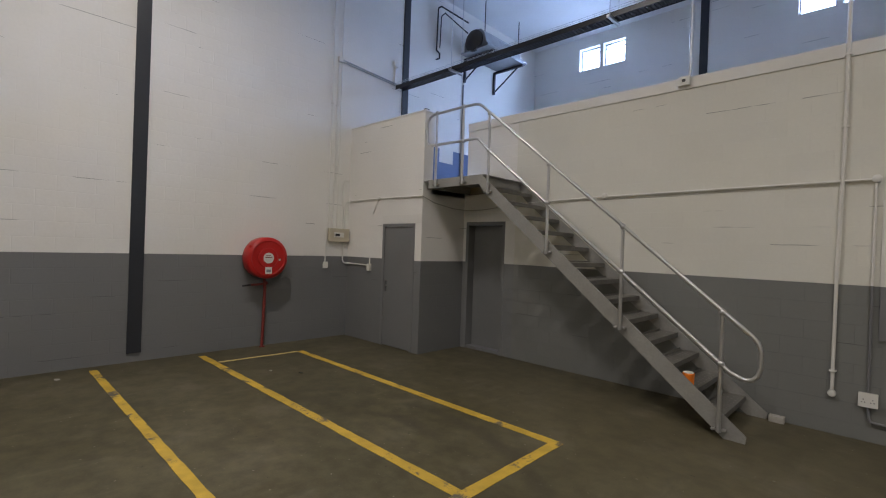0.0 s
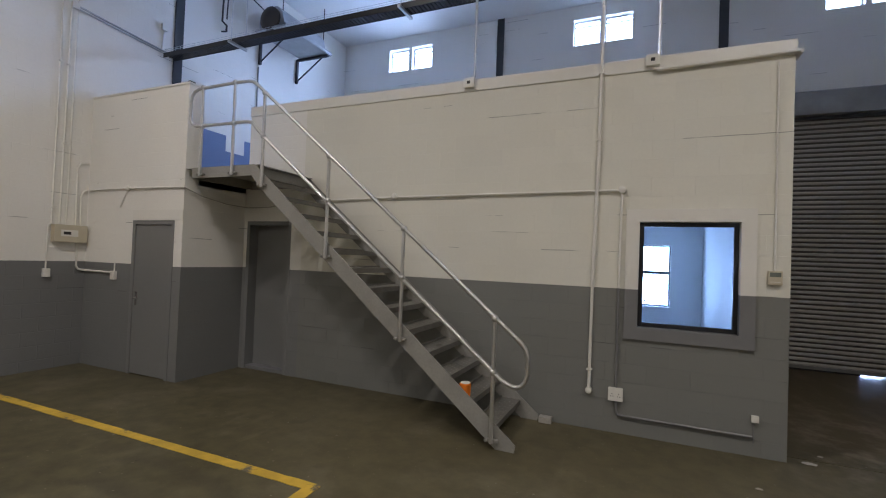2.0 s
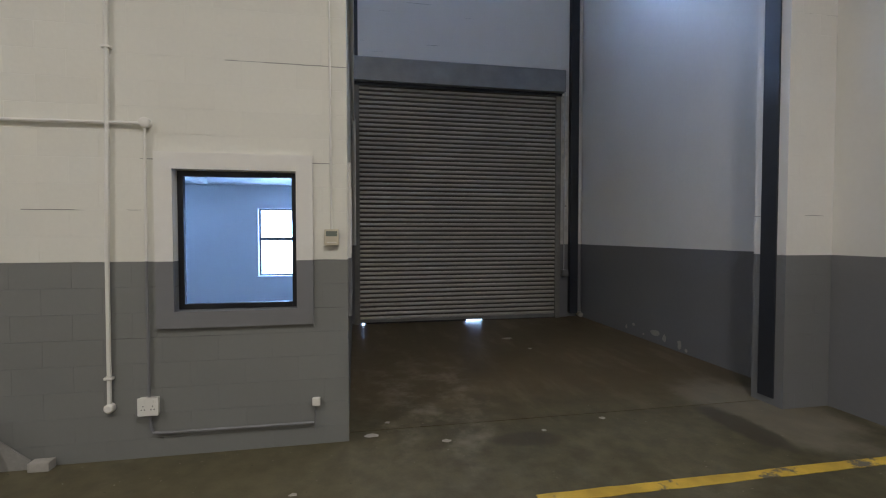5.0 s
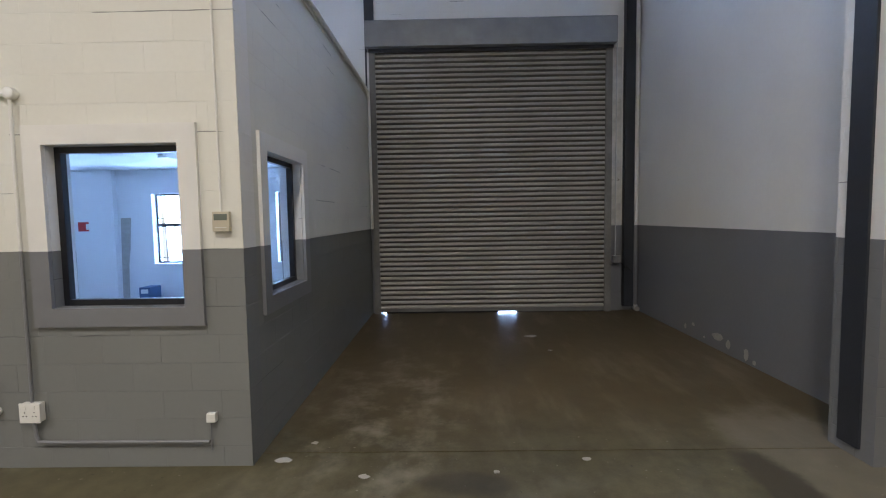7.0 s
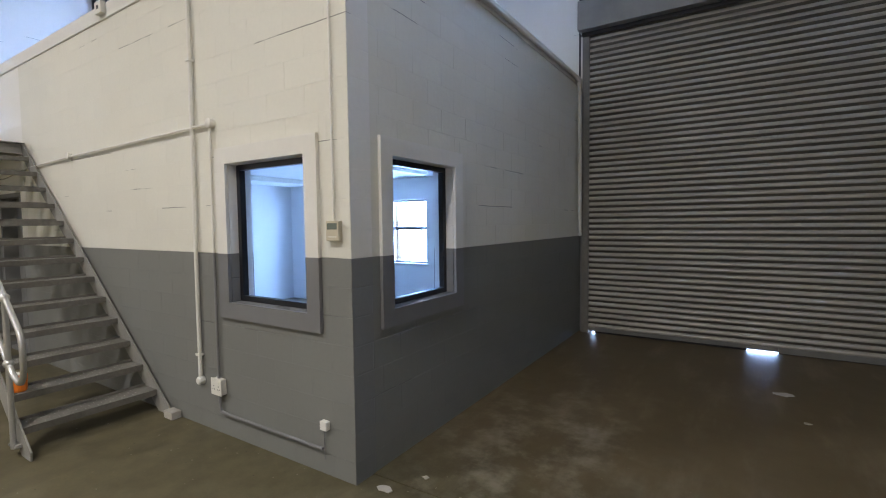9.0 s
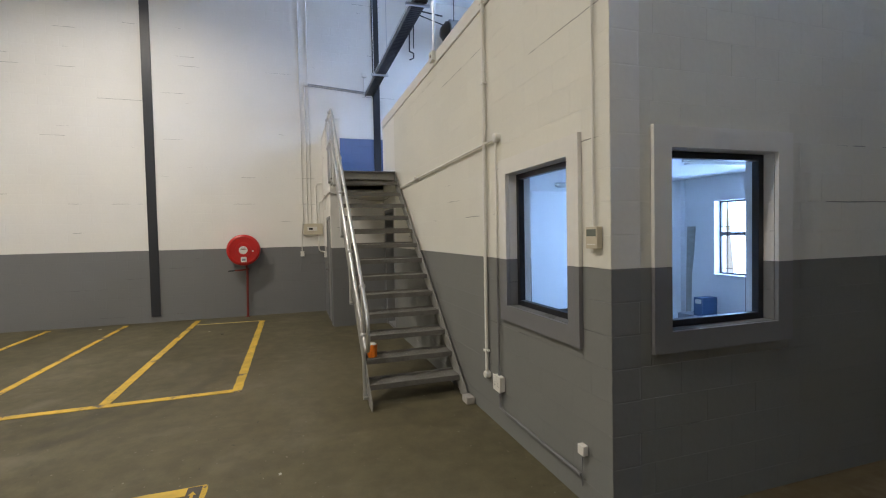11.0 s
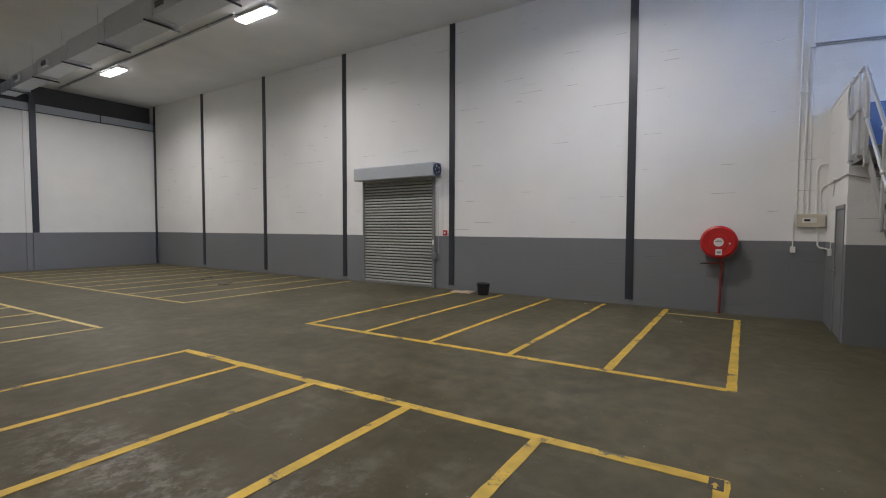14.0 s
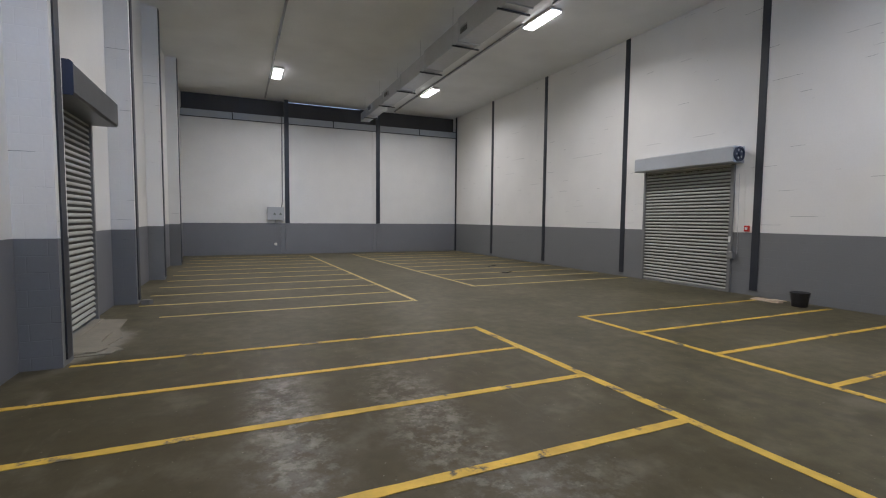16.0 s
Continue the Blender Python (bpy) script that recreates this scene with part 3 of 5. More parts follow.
solid("wall_office_east", (-0.20, -0.004), (0.20, W2[0], W2[1], NY), (0, DADO, W2[2], W2[3], MEZZ, PARA - 0.14),
      lambda x, y, z: not (between(y, W2[0], W2[1]) and between(z, W2[2], W2[3])),
      lambda x, y, z, n: 2 if n[0] < 0 and z < MEZZ else 1 if z < DADO else 0, [WHITE, GREY, ROOM_WHITE], "white painted block office side wall with a grey dado")
D1 = (-7.58, -6.77, 2.06)
solid("wall_store", (WX, D1[0], D1[1], BLK_X - 0.2, BLK_X), (BLK_Y, BLK_Y + 0.2, 0.0), (0, DADO, D1[2], MEZZ, PARA),
      lambda x, y, z: (y < BLK_Y + 0.2 and not (between(x, D1[0], D1[1]) and z < D1[2])) or (x > BLK_X - 0.2 and z < MEZZ and not (between(x, D1[0], D1[1]) and y < BLK_Y + 0.2)),
      lambda x, y, z, n: 1 if z < DADO else 0, [WHITE, GREY], "white painted block store room wall with a grey dado")
solid("mezzanine_floor", (WX, BLK_X, 0.0 - 0.2), (BLK_Y + 0.2, 0.0, 0.2, NY), (2.54, MEZZ), lambda x, y, z: (y > 0.2) or x < BLK_X, lambda x, y, z, n: 0, [ROOM_WHITE],
      "painted concrete slab over the office", "floor")
solid("wall_partition", (-6.72, -6.62), (0.2, NY), (0, 2.54), lambda x, y, z: True, lambda x, y, z, n: 0, [ROOM_WHITE], "plain white office partition")
solid("pilaster", (-4.84, -4.40), (NY - 0.10, NY), (0, 2.54), lambda x, y, z: True, lambda x, y, z, n: 0, [ROOM_WHITE], "plain white pilaster on the office wall", "pilaster")

# parapet copings, a little proud of the wall
single("coping", box(OPENING_X, 0.012, -0.014, 0.214, PARA - 0.14, PARA, 0.012), WHITE_SMOOTH, "cream painted rendered parapet coping", "coping", kind="structure")
single("coping", box(-0.214, 0.012, 0.215, NY, PARA - 0.14, PARA, 0.012), WHITE_SMOOTH, "cream painted rendered parapet coping", "coping", kind="structure")
single("coping", box(WX, BLK_X + 0.012, BLK_Y - 0.012, BLK_Y + 0.212, PARA + 0.001, PARA + 0.03, 0.008), WHITE_SMOOTH, "cream painted rendered parapet coping", "coping", kind="structure")

# piers along the east wall, each faced with a dark steel column
PX = 4.15


def steel_column(x0, x1, y0, y1, z0, z1, name="steel_column", label="dark painted steel column set into the wall"):
    """The flange of a column, flush in its wall."""
    c = thing(name, ((x0 + x1) / 2, (y0 + y1) / 2, z0), label, "column", "steel columns", "structure")
    part("flange", box(x0, x1, y0, y1, z0, z1, 0.004), STEEL_DARK, c)
    return c


for i, (px, py) in enumerate(PIERS):
    y0, y1 = py - 0.18, py + 0.18
    solid("pier_%d" % (i + 1), (px, EX), (y0, y1), (0, DADO, TOP + 0.03), lambda x, y, z: True, lambda x, y, z, n: 1 if z < DADO else 0, [WHITE, GREY],
          "white painted wall pier with a grey dado", "pier")
    steel_column(px - 0.02, px, py - 0.085, py + 0.085, 0.07, TOP)
for cy in COLUMN_Y:
    steel_column(WX, WX + 0.022, cy - 0.085, cy + 0.085, 0.12, TOP)
steel_column(WX, WX + 0.022, 0.19, 0.35, MEZZ, TOP)
for cx in (-4.36, 0.05):
    steel_column(cx - 0.08, cx + 0.08, NY - 0.03, NY, MEZZ if cx < -1 else PARA - 0.1, TOP)
steel_column(4.30, 4.46, NY - 0.12, NY, 0.08, TOP)
for cx in (0.20, -4.22):
    steel_column(cx - 0.10, cx + 0.10, SY, SY + 0.05, DADO + 0.001, TOP)
    single("column_foot", box(cx - 0.10, cx + 0.10, SY, SY + 0.05, 0, DADO, 0.003), GREY_SMOOTH, "grey painted foot of a steel column", "column", kind="structure")
    single("pier_strip", box(cx + 0.12, cx + 0.30, SY, SY + 0.04, DADO, SOUTH_TOP), WHITE_SMOOTH, "white painted casing beside a steel column", "casing", kind="structure")
    single("pier_strip", box(cx + 0.12, cx + 0.30, SY, SY + 0.04, 0, DADO - 0.001), GREY_SMOOTH, "grey painted casing beside a steel column", "casing", kind="structure")
steel_column(WX, WX + 0.05, SY, SY + 0.1, 0, TOP)
# eaves steel over the south wall
beam = thing("eaves_beam", (-2, SY, SOUTH_TOP), "dark painted steel eaves beam over the far wall", "beam", kind="structure")
part("lower_flange", box(WX, EX, SY - 0.40, SY + 0.06, SOUTH_TOP + 0.002, SOUTH_TOP + 0.03), CLADDING, beam)
part("web", box(WX, EX, SY - 0.10, SY - 0.045, SOUTH_TOP + 0.031, SOUTH_TOP + 0.34), BOX_GREY, beam, "dull grey sheet")
for sx in (-6.5, -2.0, 2.5):
    part("joint_strip", box(sx - 0.02, sx + 0.02, SY - 0.05, SY - 0.035, SOUTH_TOP + 0.031, SOUTH_TOP + 0.34), STEEL_DARK, beam)
part("upper_flange", box(WX, EX, SY - 0.40, SY - 0.02, SOUTH_TOP + 0.341, SOUTH_TOP + 0.37), CLADDING, beam)

# ---- floor markings ----


def floor_line(x0, y0, x1, y1, w=0.095, mat=None, h=0.004):
    """A painted stripe from one point to another on the floor."""
    a, b = Vector((x0, y0, 0)), Vector((x1, y1, 0))
    d = (b - a).normalized()
    s = Vector((-d.y, d.x, 0)) * w / 2
    bm = bmesh.new()
    n = max(2, int((b - a).length / 0.12))
    rows = []
    for i in range(n + 1):
        p = a + (b - a) * i / n
        k = 1 + random.uniform(-0.09, 0.09)
        rows.append([bm.verts.new(p - s * k + Vector((0, 0, h))), bm.verts.new(p + s * k + Vector((0, 0, h)))])
    for r, q in zip(rows, rows[1:]):
        bm.faces.new((r[0], q[0], q[1], r[1]))
    low = [[bm.verts.new(v.co - Vector((0, 0, h - 0.0005))) for v in r] for r in rows]
    for r, q, a, b in zip(rows, rows[1:], low, low[1:]):
        bm.faces.new((r[0], a[0], b[0], q[0]))
        bm.faces.new((r[1], q[1], b[1], a[1]))
    for r, a in ((rows[0], low[0]), (rows[-1], low[-1])):
        bm.faces.new((r[0], r[1], a[1], a[0]))
    return single("floor_line", bm, mat or YELLOW, "worn yellow painted bay line on the concrete floor", "floor marking", "bay lines", "structure")


BAY_A = (-2.30, -3.56, -4.83, -6.10, -7.36, -8.61)
floor_line(-3.385, BAY_A[0] + 0.05, -3.25, BAY_A[-1] - 0.05, 0.10)
for i, y in enumerate(BAY_A):
    floor_line(-3.43 + 0.027 * i, y, -7.89 if i == 0 else -8.42, y, 0.097 if i < 2 else 0.085, h=0.0045)
floor_line(-7.89, BAY_A[0] - 0.055, -7.93, BAY_A[1] + 0.055, 0.055, PALE_YELLOW)
BAY_B = (-2.31, -3.57, -4.84, -6.11, -7.34, -8.575)
floor_line(-1.275, BAY_B[0] + 0.05, -1.095, BAY_B[-1] - 0.05, 0.105)
for i, y in enumerate(BAY_B):
    floor_line(-1.22 + 0.035 * i, y, 4.12 if i == 5 else 4.46, y, 0.095 if i < 4 else 0.082, YELLOW_WORN if i in (2, 4) else YELLOW, h=0.0045)
floor_line(1.18, -1.06, 4.50, -1.07, 0.10)
floor_line(1.23, -1.111, 1.23, BAY_B[0] + 0.06, 0.10)
BAY_C = [-12.68 - 1.27 * i for i in range(10)]
floor_line(-3.22, BAY_C[0] + 0.05, -2.66, BAY_C[-1], 0.07, PALE_YELLOW)
for y in BAY_C:
    floor_line(-3.28 + 0.045 * (-12.68 - y), y, -8.45, y, 0.07, PALE_YELLOW, h=0.0045)
BAY_D = [-11.23 - 1.27 * i for i in range(11)]
floor_line(-1.06, BAY_D[0] + 0.04, -0.62, BAY_D[-1], 0.075, PALE_YELLOW)
for i, y in enumerate(BAY_D):
    floor_line(-1.00 + 0.044 * i, y, 3.60 if i == 0 else 4.1, y, 0.07, PALE_YELLOW, h=0.0045)

# ---- staircase ----
RISE, GO = 0.195, 0.2345
ST_Y0, ST_Y1 = -0.985, -0.035
LAND_X, LAND_Z = -5.36, 2.725


def stair_x(z):
    return -2.235 - z / RISE * GO


stairs = thing("staircase", (-4.0, -0.47, 0), "grey painted open-riser steel staircase with tubular handrail against the office wall", "staircase")


def stringer(y0, y1):
    outline = [(-2.225, 0.0), (-2.215, 0.065), (LAND_X - 0.08, LAND_Z + 0.002), (LAND_X - 0.12, LAND_Z + 0.002), (LAND_X - 0.12, LAND_Z - 0.13), (LAND_X - 0.06, LAND_Z - 0.20), (LAND_X + 0.02, LAND_Z - 0.285), (-2.40, 0.0)]
    return prism(outline, "Y", y0, y1)


part("stringer", stringer(ST_Y0 - 0.012, ST_Y0), STAIR_GREY, stairs)
part("stringer", stringer(ST_Y1, ST_Y1 + 0.012), STAIR_GREY, stairs)
for i in range(13):
    z = RISE * (i + 1)
    x = stair_x(z) + 0.055
    t = part("tread", box(x - 0.212, x, ST_Y0 + 0.001, ST_Y1 - 0.001, z - 0.006, z, 0.002), TREAD_GREY, stairs)
    part("nosing", box(x - 0.007, x + 0.001, ST_Y0 + 0.002, ST_Y1 - 0.002, z - 0.052, z + 0.001, 0.002), TREAD_GREY, t)
    part("rear_lip", box(x - 0.213, x - 0.207, ST_Y0 + 0.002, ST_Y1 - 0.002, z + 0.0005, z + 0.022, 0.002), TREAD_GREY, t)
    bm = None
    for sy, off in ((ST_Y0 + 0.001, 1), (ST_Y1 - 0.001, -1)):
        bm = box(x - 0.20, x - 0.03, min(sy, sy + off * 0.035), max(sy, sy + off * 0.035), z - 0.012, z - 0.0065, bm=bm)
    for r_ in range(4):
        for q in range(9):
            bm = box(x - 0.03 - 0.045 * r_ - 0.016, x - 0.03 - 0.045 * r_, ST_Y0 + 0.06 + q * 0.088 + (r_ % 2) * 0.04, ST_Y0 + 0.066 + q * 0.088 + (r_ % 2) * 0.04, z, z + 0.002, bm=bm)
    tagged(part("tread_pattern", bm, STAIR_GREY, t), kind="stuff")
land = part("landing", box(BLK_X + 0.005, LAND_X - 0.03, ST_Y0, -0.02, LAND_Z - 0.008, LAND_Z, 0.002), STAIR_GREY, stairs)
for a, b in ((ST_Y0 - 0.012, ST_Y0 - 0.001), (-0.03, -0.018)):
    part("edge_channel", box(BLK_X + 0.13, LAND_X - 0.121, a, b, LAND_Z - 0.13, LAND_Z + 0.002, 0.002), STAIR_GREY, land)
part("edge_channel", box(LAND_X - 0.12, LAND_X - 0.10, ST_Y0 + 0.001, -0.031, LAND_Z - 0.13, LAND_Z - 0.009, 0.002), STAIR_GREY, land)
part("edge_channel", box(BLK_X + 0.13, BLK_X + 0.15, ST_Y0 + 0.001, -0.031, LAND_Z - 0.13, LAND_Z - 0.009, 0.002), STAIR_GREY, land)

# rails: posts with ball joints, two tubes, looped ends
RY = ST_Y0 - 0.045
RR = 0.0195
posts = [(-2.431, 0.06, 1.178, 0.695), (-3.40, 0.87, 1.982, 1.497), (-4.343, 1.655, 2.752, 2.278), (-5.292, 2.45, 3.541, 3.035), (-5.77, 2.61, 3.722, 3.225), (-6.31, 2.61, 3.722, 3.23)]
for px, z0, z1, zm in posts:
    p = part("post", tube([(px, RY, z0), (px, RY, z1)], 0.019, 10), RAIL, stairs, smooth=True)
    for zj in (z1, zm):
        part("ball_joint", ball((px, RY, zj), 0.034), RAIL, p, smooth=True)
    bm = box(px - 0.06, px + 0.06, RY - 0.002, ST_Y0 - 0.0125, z0 + 0.01, z0 + 0.035, 0.003)
    for dx in (-0.05, 0.05):
        bm = lathe([(0.015, 0.0), (0.015, -0.012), (0.008, -0.016)], (px + dx, RY, z0 + 0.022), "Y", 12, bm)
    part("clamp", bm, STAIR_GREY, p)


bend_top = [Vector((-5.552, RY, 3.712)), Vector((-5.482, RY, 3.697)), Vector((-5.412, RY, 3.652)), Vector((-5.292, RY, 3.552))]
bend_mid = [Vector((-5.552, RY, 3.229)), Vector((-5.477, RY, 3.214)), Vector((-5.412, RY, 3.149)), Vector((-5.292, RY, 3.034))]
loop_hi = [Vector((-6.385, RY, 3.710)), Vector((-6.465, RY, 3.680)), Vector((-6.510, RY, 3.625)), Vector((-6.520, RY, 3.555)), Vector((-6.520, RY, 3.385)), Vector((-6.510, RY, 3.315)), Vector((-6.475, RY, 3.265)), Vector((-6.395, RY, 3.240))]
loop_lo = [Vector((-2.190, RY, 0.988)), Vector((-2.145, RY, 0.938)), Vector((-2.120, RY, 0.863)), Vector((-2.120, RY, 0.713)), Vector((-2.140, RY, 0.643)), Vector((-2.180, RY, 0.598)), Vector((-2.240, RY, 0.588)), Vector((-2.300, RY, 0.608)), Vector((-2.360, RY, 0.633))]
part("handrail", tube(bend_top + loop_lo[:1] + loop_lo[1:] + [Vector((-2.431, RY, 0.695))] + bend_mid[::-1] + loop_hi[::-1] + [bend_top[0] + Vector((-0.22, 0, 0.008)), bend_top[0]], RR, 10), RAIL, stairs, smooth=True)

# ---- roller shutters ----


def slat_mesh(length, pitch, mat, name, axis):
    """One curved shutter slat, drawn out along an axis; its face bulges towards the room."""
    prof = [(d, z * pitch) for d, z in ((0.010, 0.0), (0.034, 0.38), (0.040, 0.47), (0.040, 0.60), (0.036, 0.74), (0.026, 0.90), (0.010, 1.0))]
    bm = bmesh.new()
    rows = []
    for d, z in prof:
        rows.append([bm.verts.new((s, d, z) if axis == "X" else (d, s, z)) for s in (0.0, length)])
    back = []
    for r, q in zip(rows, rows[1:]):
        # lower face gets the dark material: shade painted in under each slat
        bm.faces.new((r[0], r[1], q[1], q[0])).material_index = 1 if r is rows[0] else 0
    me = mesh_from(name, bm, [mat, SLAT_SHADE_PALE if mat is SLAT else SLAT_SHADE])
    shade(me, 75)
    return me


def roller_shutter(axis, a0, a1, plane, into, z1, pitch, mat, label, gap=0.0, guide_mat=None):
    """A closed curtain of slats in guides. axis: the way it runs; into: +1 or -1, the side of the room."""
    guide_mat = guide_mat or GALV
    mid = ((a0 + a1) / 2, plane, 0) if axis == "X" else (plane, (a0 + a1) / 2, 0)
    ob = thing("roller_shutter", mid, label, "roller shutter")
    me = slat_mesh(a1 - a0, pitch, mat, "slat", axis)
    n = int((z1 - gap) / pitch)
    for i in range(n):
        s = new("slat", me)
        s.parent = ob
        o = Vector((a0, plane, gap + i * pitch)) if axis == "X" else Vector((plane, a0, gap + i * pitch))
        s.location = o - Vector(mid)
        if into < 0 and axis == "X":
            s.scale = (1, -1, 1)
        if into < 0 and axis == "Y":
            s.scale = (-1, 1, 1)
    return ob


def slab(axis, a0, a1, d0, d1, z0, z1, bevel=0.0, bm=None):
    d0, d1 = min(d0, d1), max(d0, d1)
    return box(a0, a1, d0, d1, z0, z1, bevel, bm) if axis == "X" else box(d0, d1, a0, a1, z0, z1, bevel, bm)


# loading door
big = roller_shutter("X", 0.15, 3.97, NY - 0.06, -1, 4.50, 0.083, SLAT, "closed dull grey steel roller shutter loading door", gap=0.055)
for a, b in ((0.05, 0.15), (3.97, 4.08)):
    part("guide", slab("X", a, b, NY - 0.12, NY - 0.001, 0.0, 4.43, 0.004), GUIDE, big)
# dark bar stands in for the shadow below the cover box
part("lintel_shadow_bar", slab("X", 0.05, 4.08, NY - 0.16, NY - 0.121, 4.38, 4.43, 0.004), STEEL_DARK, big)
cover = part("cover", prism([(NY - 0.001, 4.43), (NY - 0.28, 4.43), (NY - 0.28, 4.83), (NY - 0.26, 4.85), (NY - 0.001, 4.85)], "X", 0.02, 4.10), COVER, big, "galvanised sheet steel cover box")
for sx in (0.02, 1.35, 2.75, 4.08):
    part("seam", box(sx, sx + 0.02, NY - 0.284, NY - 0.28, 4.44, 4.83), COVER, cover)
part("bottom_bar", slab("X", 0.15, 2.16, NY - 0.10, NY - 0.05, 0.030, 0.085, 0.004), STEEL_GREY, big)
part("bottom_bar", slab("X", 2.49, 3.97, NY - 0.10, NY - 0.05, 0.012, 0.085, 0.004), STEEL_GREY, big)
part("bottom_bar", slab("X", 2.161, 2.489, NY - 0.10, NY - 0.05, 0.026, 0.085, 0.004), STEEL_GREY, big)
part("bottom_rubber", slab("X", 0.24, 2.16, NY - 0.075, NY - 0.055, 0.0, 0.029), BLACK, big)
part("bottom_rubber", slab("X", 2.49, 3.97, NY - 0.075, NY - 0.055, 0.0, 0.0115), BLACK, big)
part("chain_box", box(4.09, 4.21, NY - 0.22, NY - 0.12, 0.84, 0.96, 0.008), STEEL_GREY, big)
part("cable", tube([(4.19, NY - 0.16, 0.88), (4.26, NY - 0.17, 0.80), (4.33, NY - 0.16, 0.77), (4.42, NY - 0.15, 0.68)], 0.008, 6), BLACK, big, "loose black cable")
part("chain", tube([(4.13, NY - 0.17, 0.96), (4.12, NY - 0.2, 4.43)], 0.010, 6), GALV, big)

# small west shutter
west = roller_shutter("Y", WS[0] + 0.06, WS[1] - 0.06, WX - 0.02, 1, 3.13, 0.088, SLAT_GREEN, "closed pale grey-green steel roller shutter door", gap=0.02)
for a, b in ((WS[0] - 0.01, WS[0] + 0.06), (WS[1] - 0.06, WS[1] + 0.03)):
    part("guide", slab("Y", a, b, WX - 0.03, WX + 0.05, 0.0, 3.109, 0.004), STEEL_GREY, west)
part("cover", prism([(WX + 0.001, 3.11), (WX + 0.40, 3.11), (WX + 0.42, 3.13), (WX + 0.42, 3.46), (WX + 0.38, 3.49), (WX + 0.001, 3.49)], "Y", WS[0] - 0.02, WS[1] + 0.22), BOX_GREY, west, "grey sheet steel cover box")
hub = part("chain_wheel", lathe([(0.17, 0.0), (0.17, 0.05), (0.145, 0.055), (0.14, 0.02), (0.06, 0.02), (0.05, 0.06), (0.0, 0.06)], (WX + 0.23, WS[1] + 0.221, 3.30), "Y", 24), BLUE_DARK, west, "dark blue chain wheel", smooth=True)
for k in range(5):
    a = radians(72 * k)
    part("wheel_hole", lathe([(0.026, 0.0), (0.026, 0.008)], (WX + 0.23 + 0.095 * math.cos(a), WS[1] + 0.243, 3.30 + 0.095 * math.sin(a)), "Y", 10), BOX_GREY, hub)
part("lock_box", box(WX + 0.051, WX + 0.13, WS[1] - 0.02, WS[1] + 0.13, 0.83, 1.00, 0.008), STEEL_GREY, west)
part("bolt", tube([(WX + 0.06, WS[1] - 0.45, 0.93), (WX + 0.06, WS[1] - 0.02, 0.915)], 0.012, 8), STEEL_DARK, west)
part("label", box(WX + 0.0505, WX + 0.053, WS[1] - 0.045, WS[1] + 0.01, 1.22, 1.36), PLASTIC, west)
part("bottom_bar", slab("Y", WS[0] + 0.06, WS[1] - 0.06, WX - 0.02, WX + 0.02, 0.0, 0.05, 0.003), STEEL_GREY, west)
part("chain", tube([(WX + 0.07, WS[1] + 0.17, 2.86), (WX + 0.03, WS[1] + 0.17, 0.95)], 0.005, 6), GALV, west)

# east shutter between the piers
east = roller_shutter("Y", ES[0] + 0.06, ES[1] - 0.06, EX - 0.02, -1, 3.26, 0.090, SLAT_GREEN, "closed grey-green steel roller shutter door between piers", gap=0.05)
for a, b in ((ES[0] - 0.01, ES[0] + 0.06), (ES[1] - 0.06, ES[1] + 0.03)):
    part("guide", slab("Y", a, b, EX - 0.09, EX - 0.001, 0.0, 3.18, 0.004), STEEL_GREY, east)
part("cover", prism([(EX - 0.001, 3.18), (PX, 3.18), (PX - 0.03, 3.21), (PX - 0.03, 3.55), (PX, 3.58), (EX - 0.001, 3.58)], "Y", ES[0] - 0.02, ES[1] + 0.08), COVER_DARK, east, "grey sheet steel cover box")
part("end_plate", prism([(EX - 0.001, 3.17), (PX - 0.02, 3.17), (PX - 0.035, 3.20), (PX - 0.035, 3.56), (PX, 3.59), (EX - 0.001, 3.59)], "Y", ES[1] + 0.081, ES[1] + 0.10), BLUE_DARK, east)
part("sill", box(EX - 0.16, EX - 0.03, ES[0] + 0.07, ES[1] - 0.07, 0.0, 0.03, 0.008), SCREED, east, "pale worn concrete threshold")
for a, b in ((4.085, 4.26), (-0.0, 0.048)):
    part("jamb", slab("X", max(a, 0.004), b, NY - 0.05, NY - 0.001, DADO + 0.001, 4.42, 0.006), JAMB, big)
    part("jamb", slab("X", max(a, 0.004), b, NY - 0.05, NY - 0.001, 0.0, DADO, 0.006), GREY_SMOOTH, big)

# ---- doors of the office block ----


def flush_door(name, x0, x1, y, z1, label, depth=0.05, handle=True):
    d = thing(name, ((x0 + x1) / 2, y, 0), label, "door", kind="structure")
    f = 0.055
    back = y + max(0.12, depth + 0.041)
    part("door_frame", box(x0, x0 + f, y - 0.012, back, 0, z1, 0.004), DOOR_GREY, d)
    part("door_frame", box(x1 - f, x1, y - 0.012, back, 0, z1, 0.004), DOOR_GREY, d)
    part("door_frame", box(x0 + f, x1 - f, y - 0.012, back, z1 - f, z1, 0.004), DOOR_GREY, d)
    leaf = part("leaf", box(x0 + f + 0.003, x1 - f - 0.003, y + depth, y + depth + 0.04, 0.012, z1 - f - 0.003, 0.002), DOOR_GREY, d)
    if handle:
        hx = x0 + f + 0.06
        part("handle", tube([(hx, y + depth, 1.02), (hx, y + depth - 0.05, 1.02), (hx + 0.02, y + depth - 0.055, 1.02), (hx + 0.11, y + depth - 0.055, 1.018)], 0.009, 8), CHROME, leaf, smooth=True)
        part("escutcheon", box(hx - 0.02, hx + 0.02, y + depth - 0.006, y + depth - 0.001, 0.92, 1.10, 0.003), CHROME, leaf)
    return d


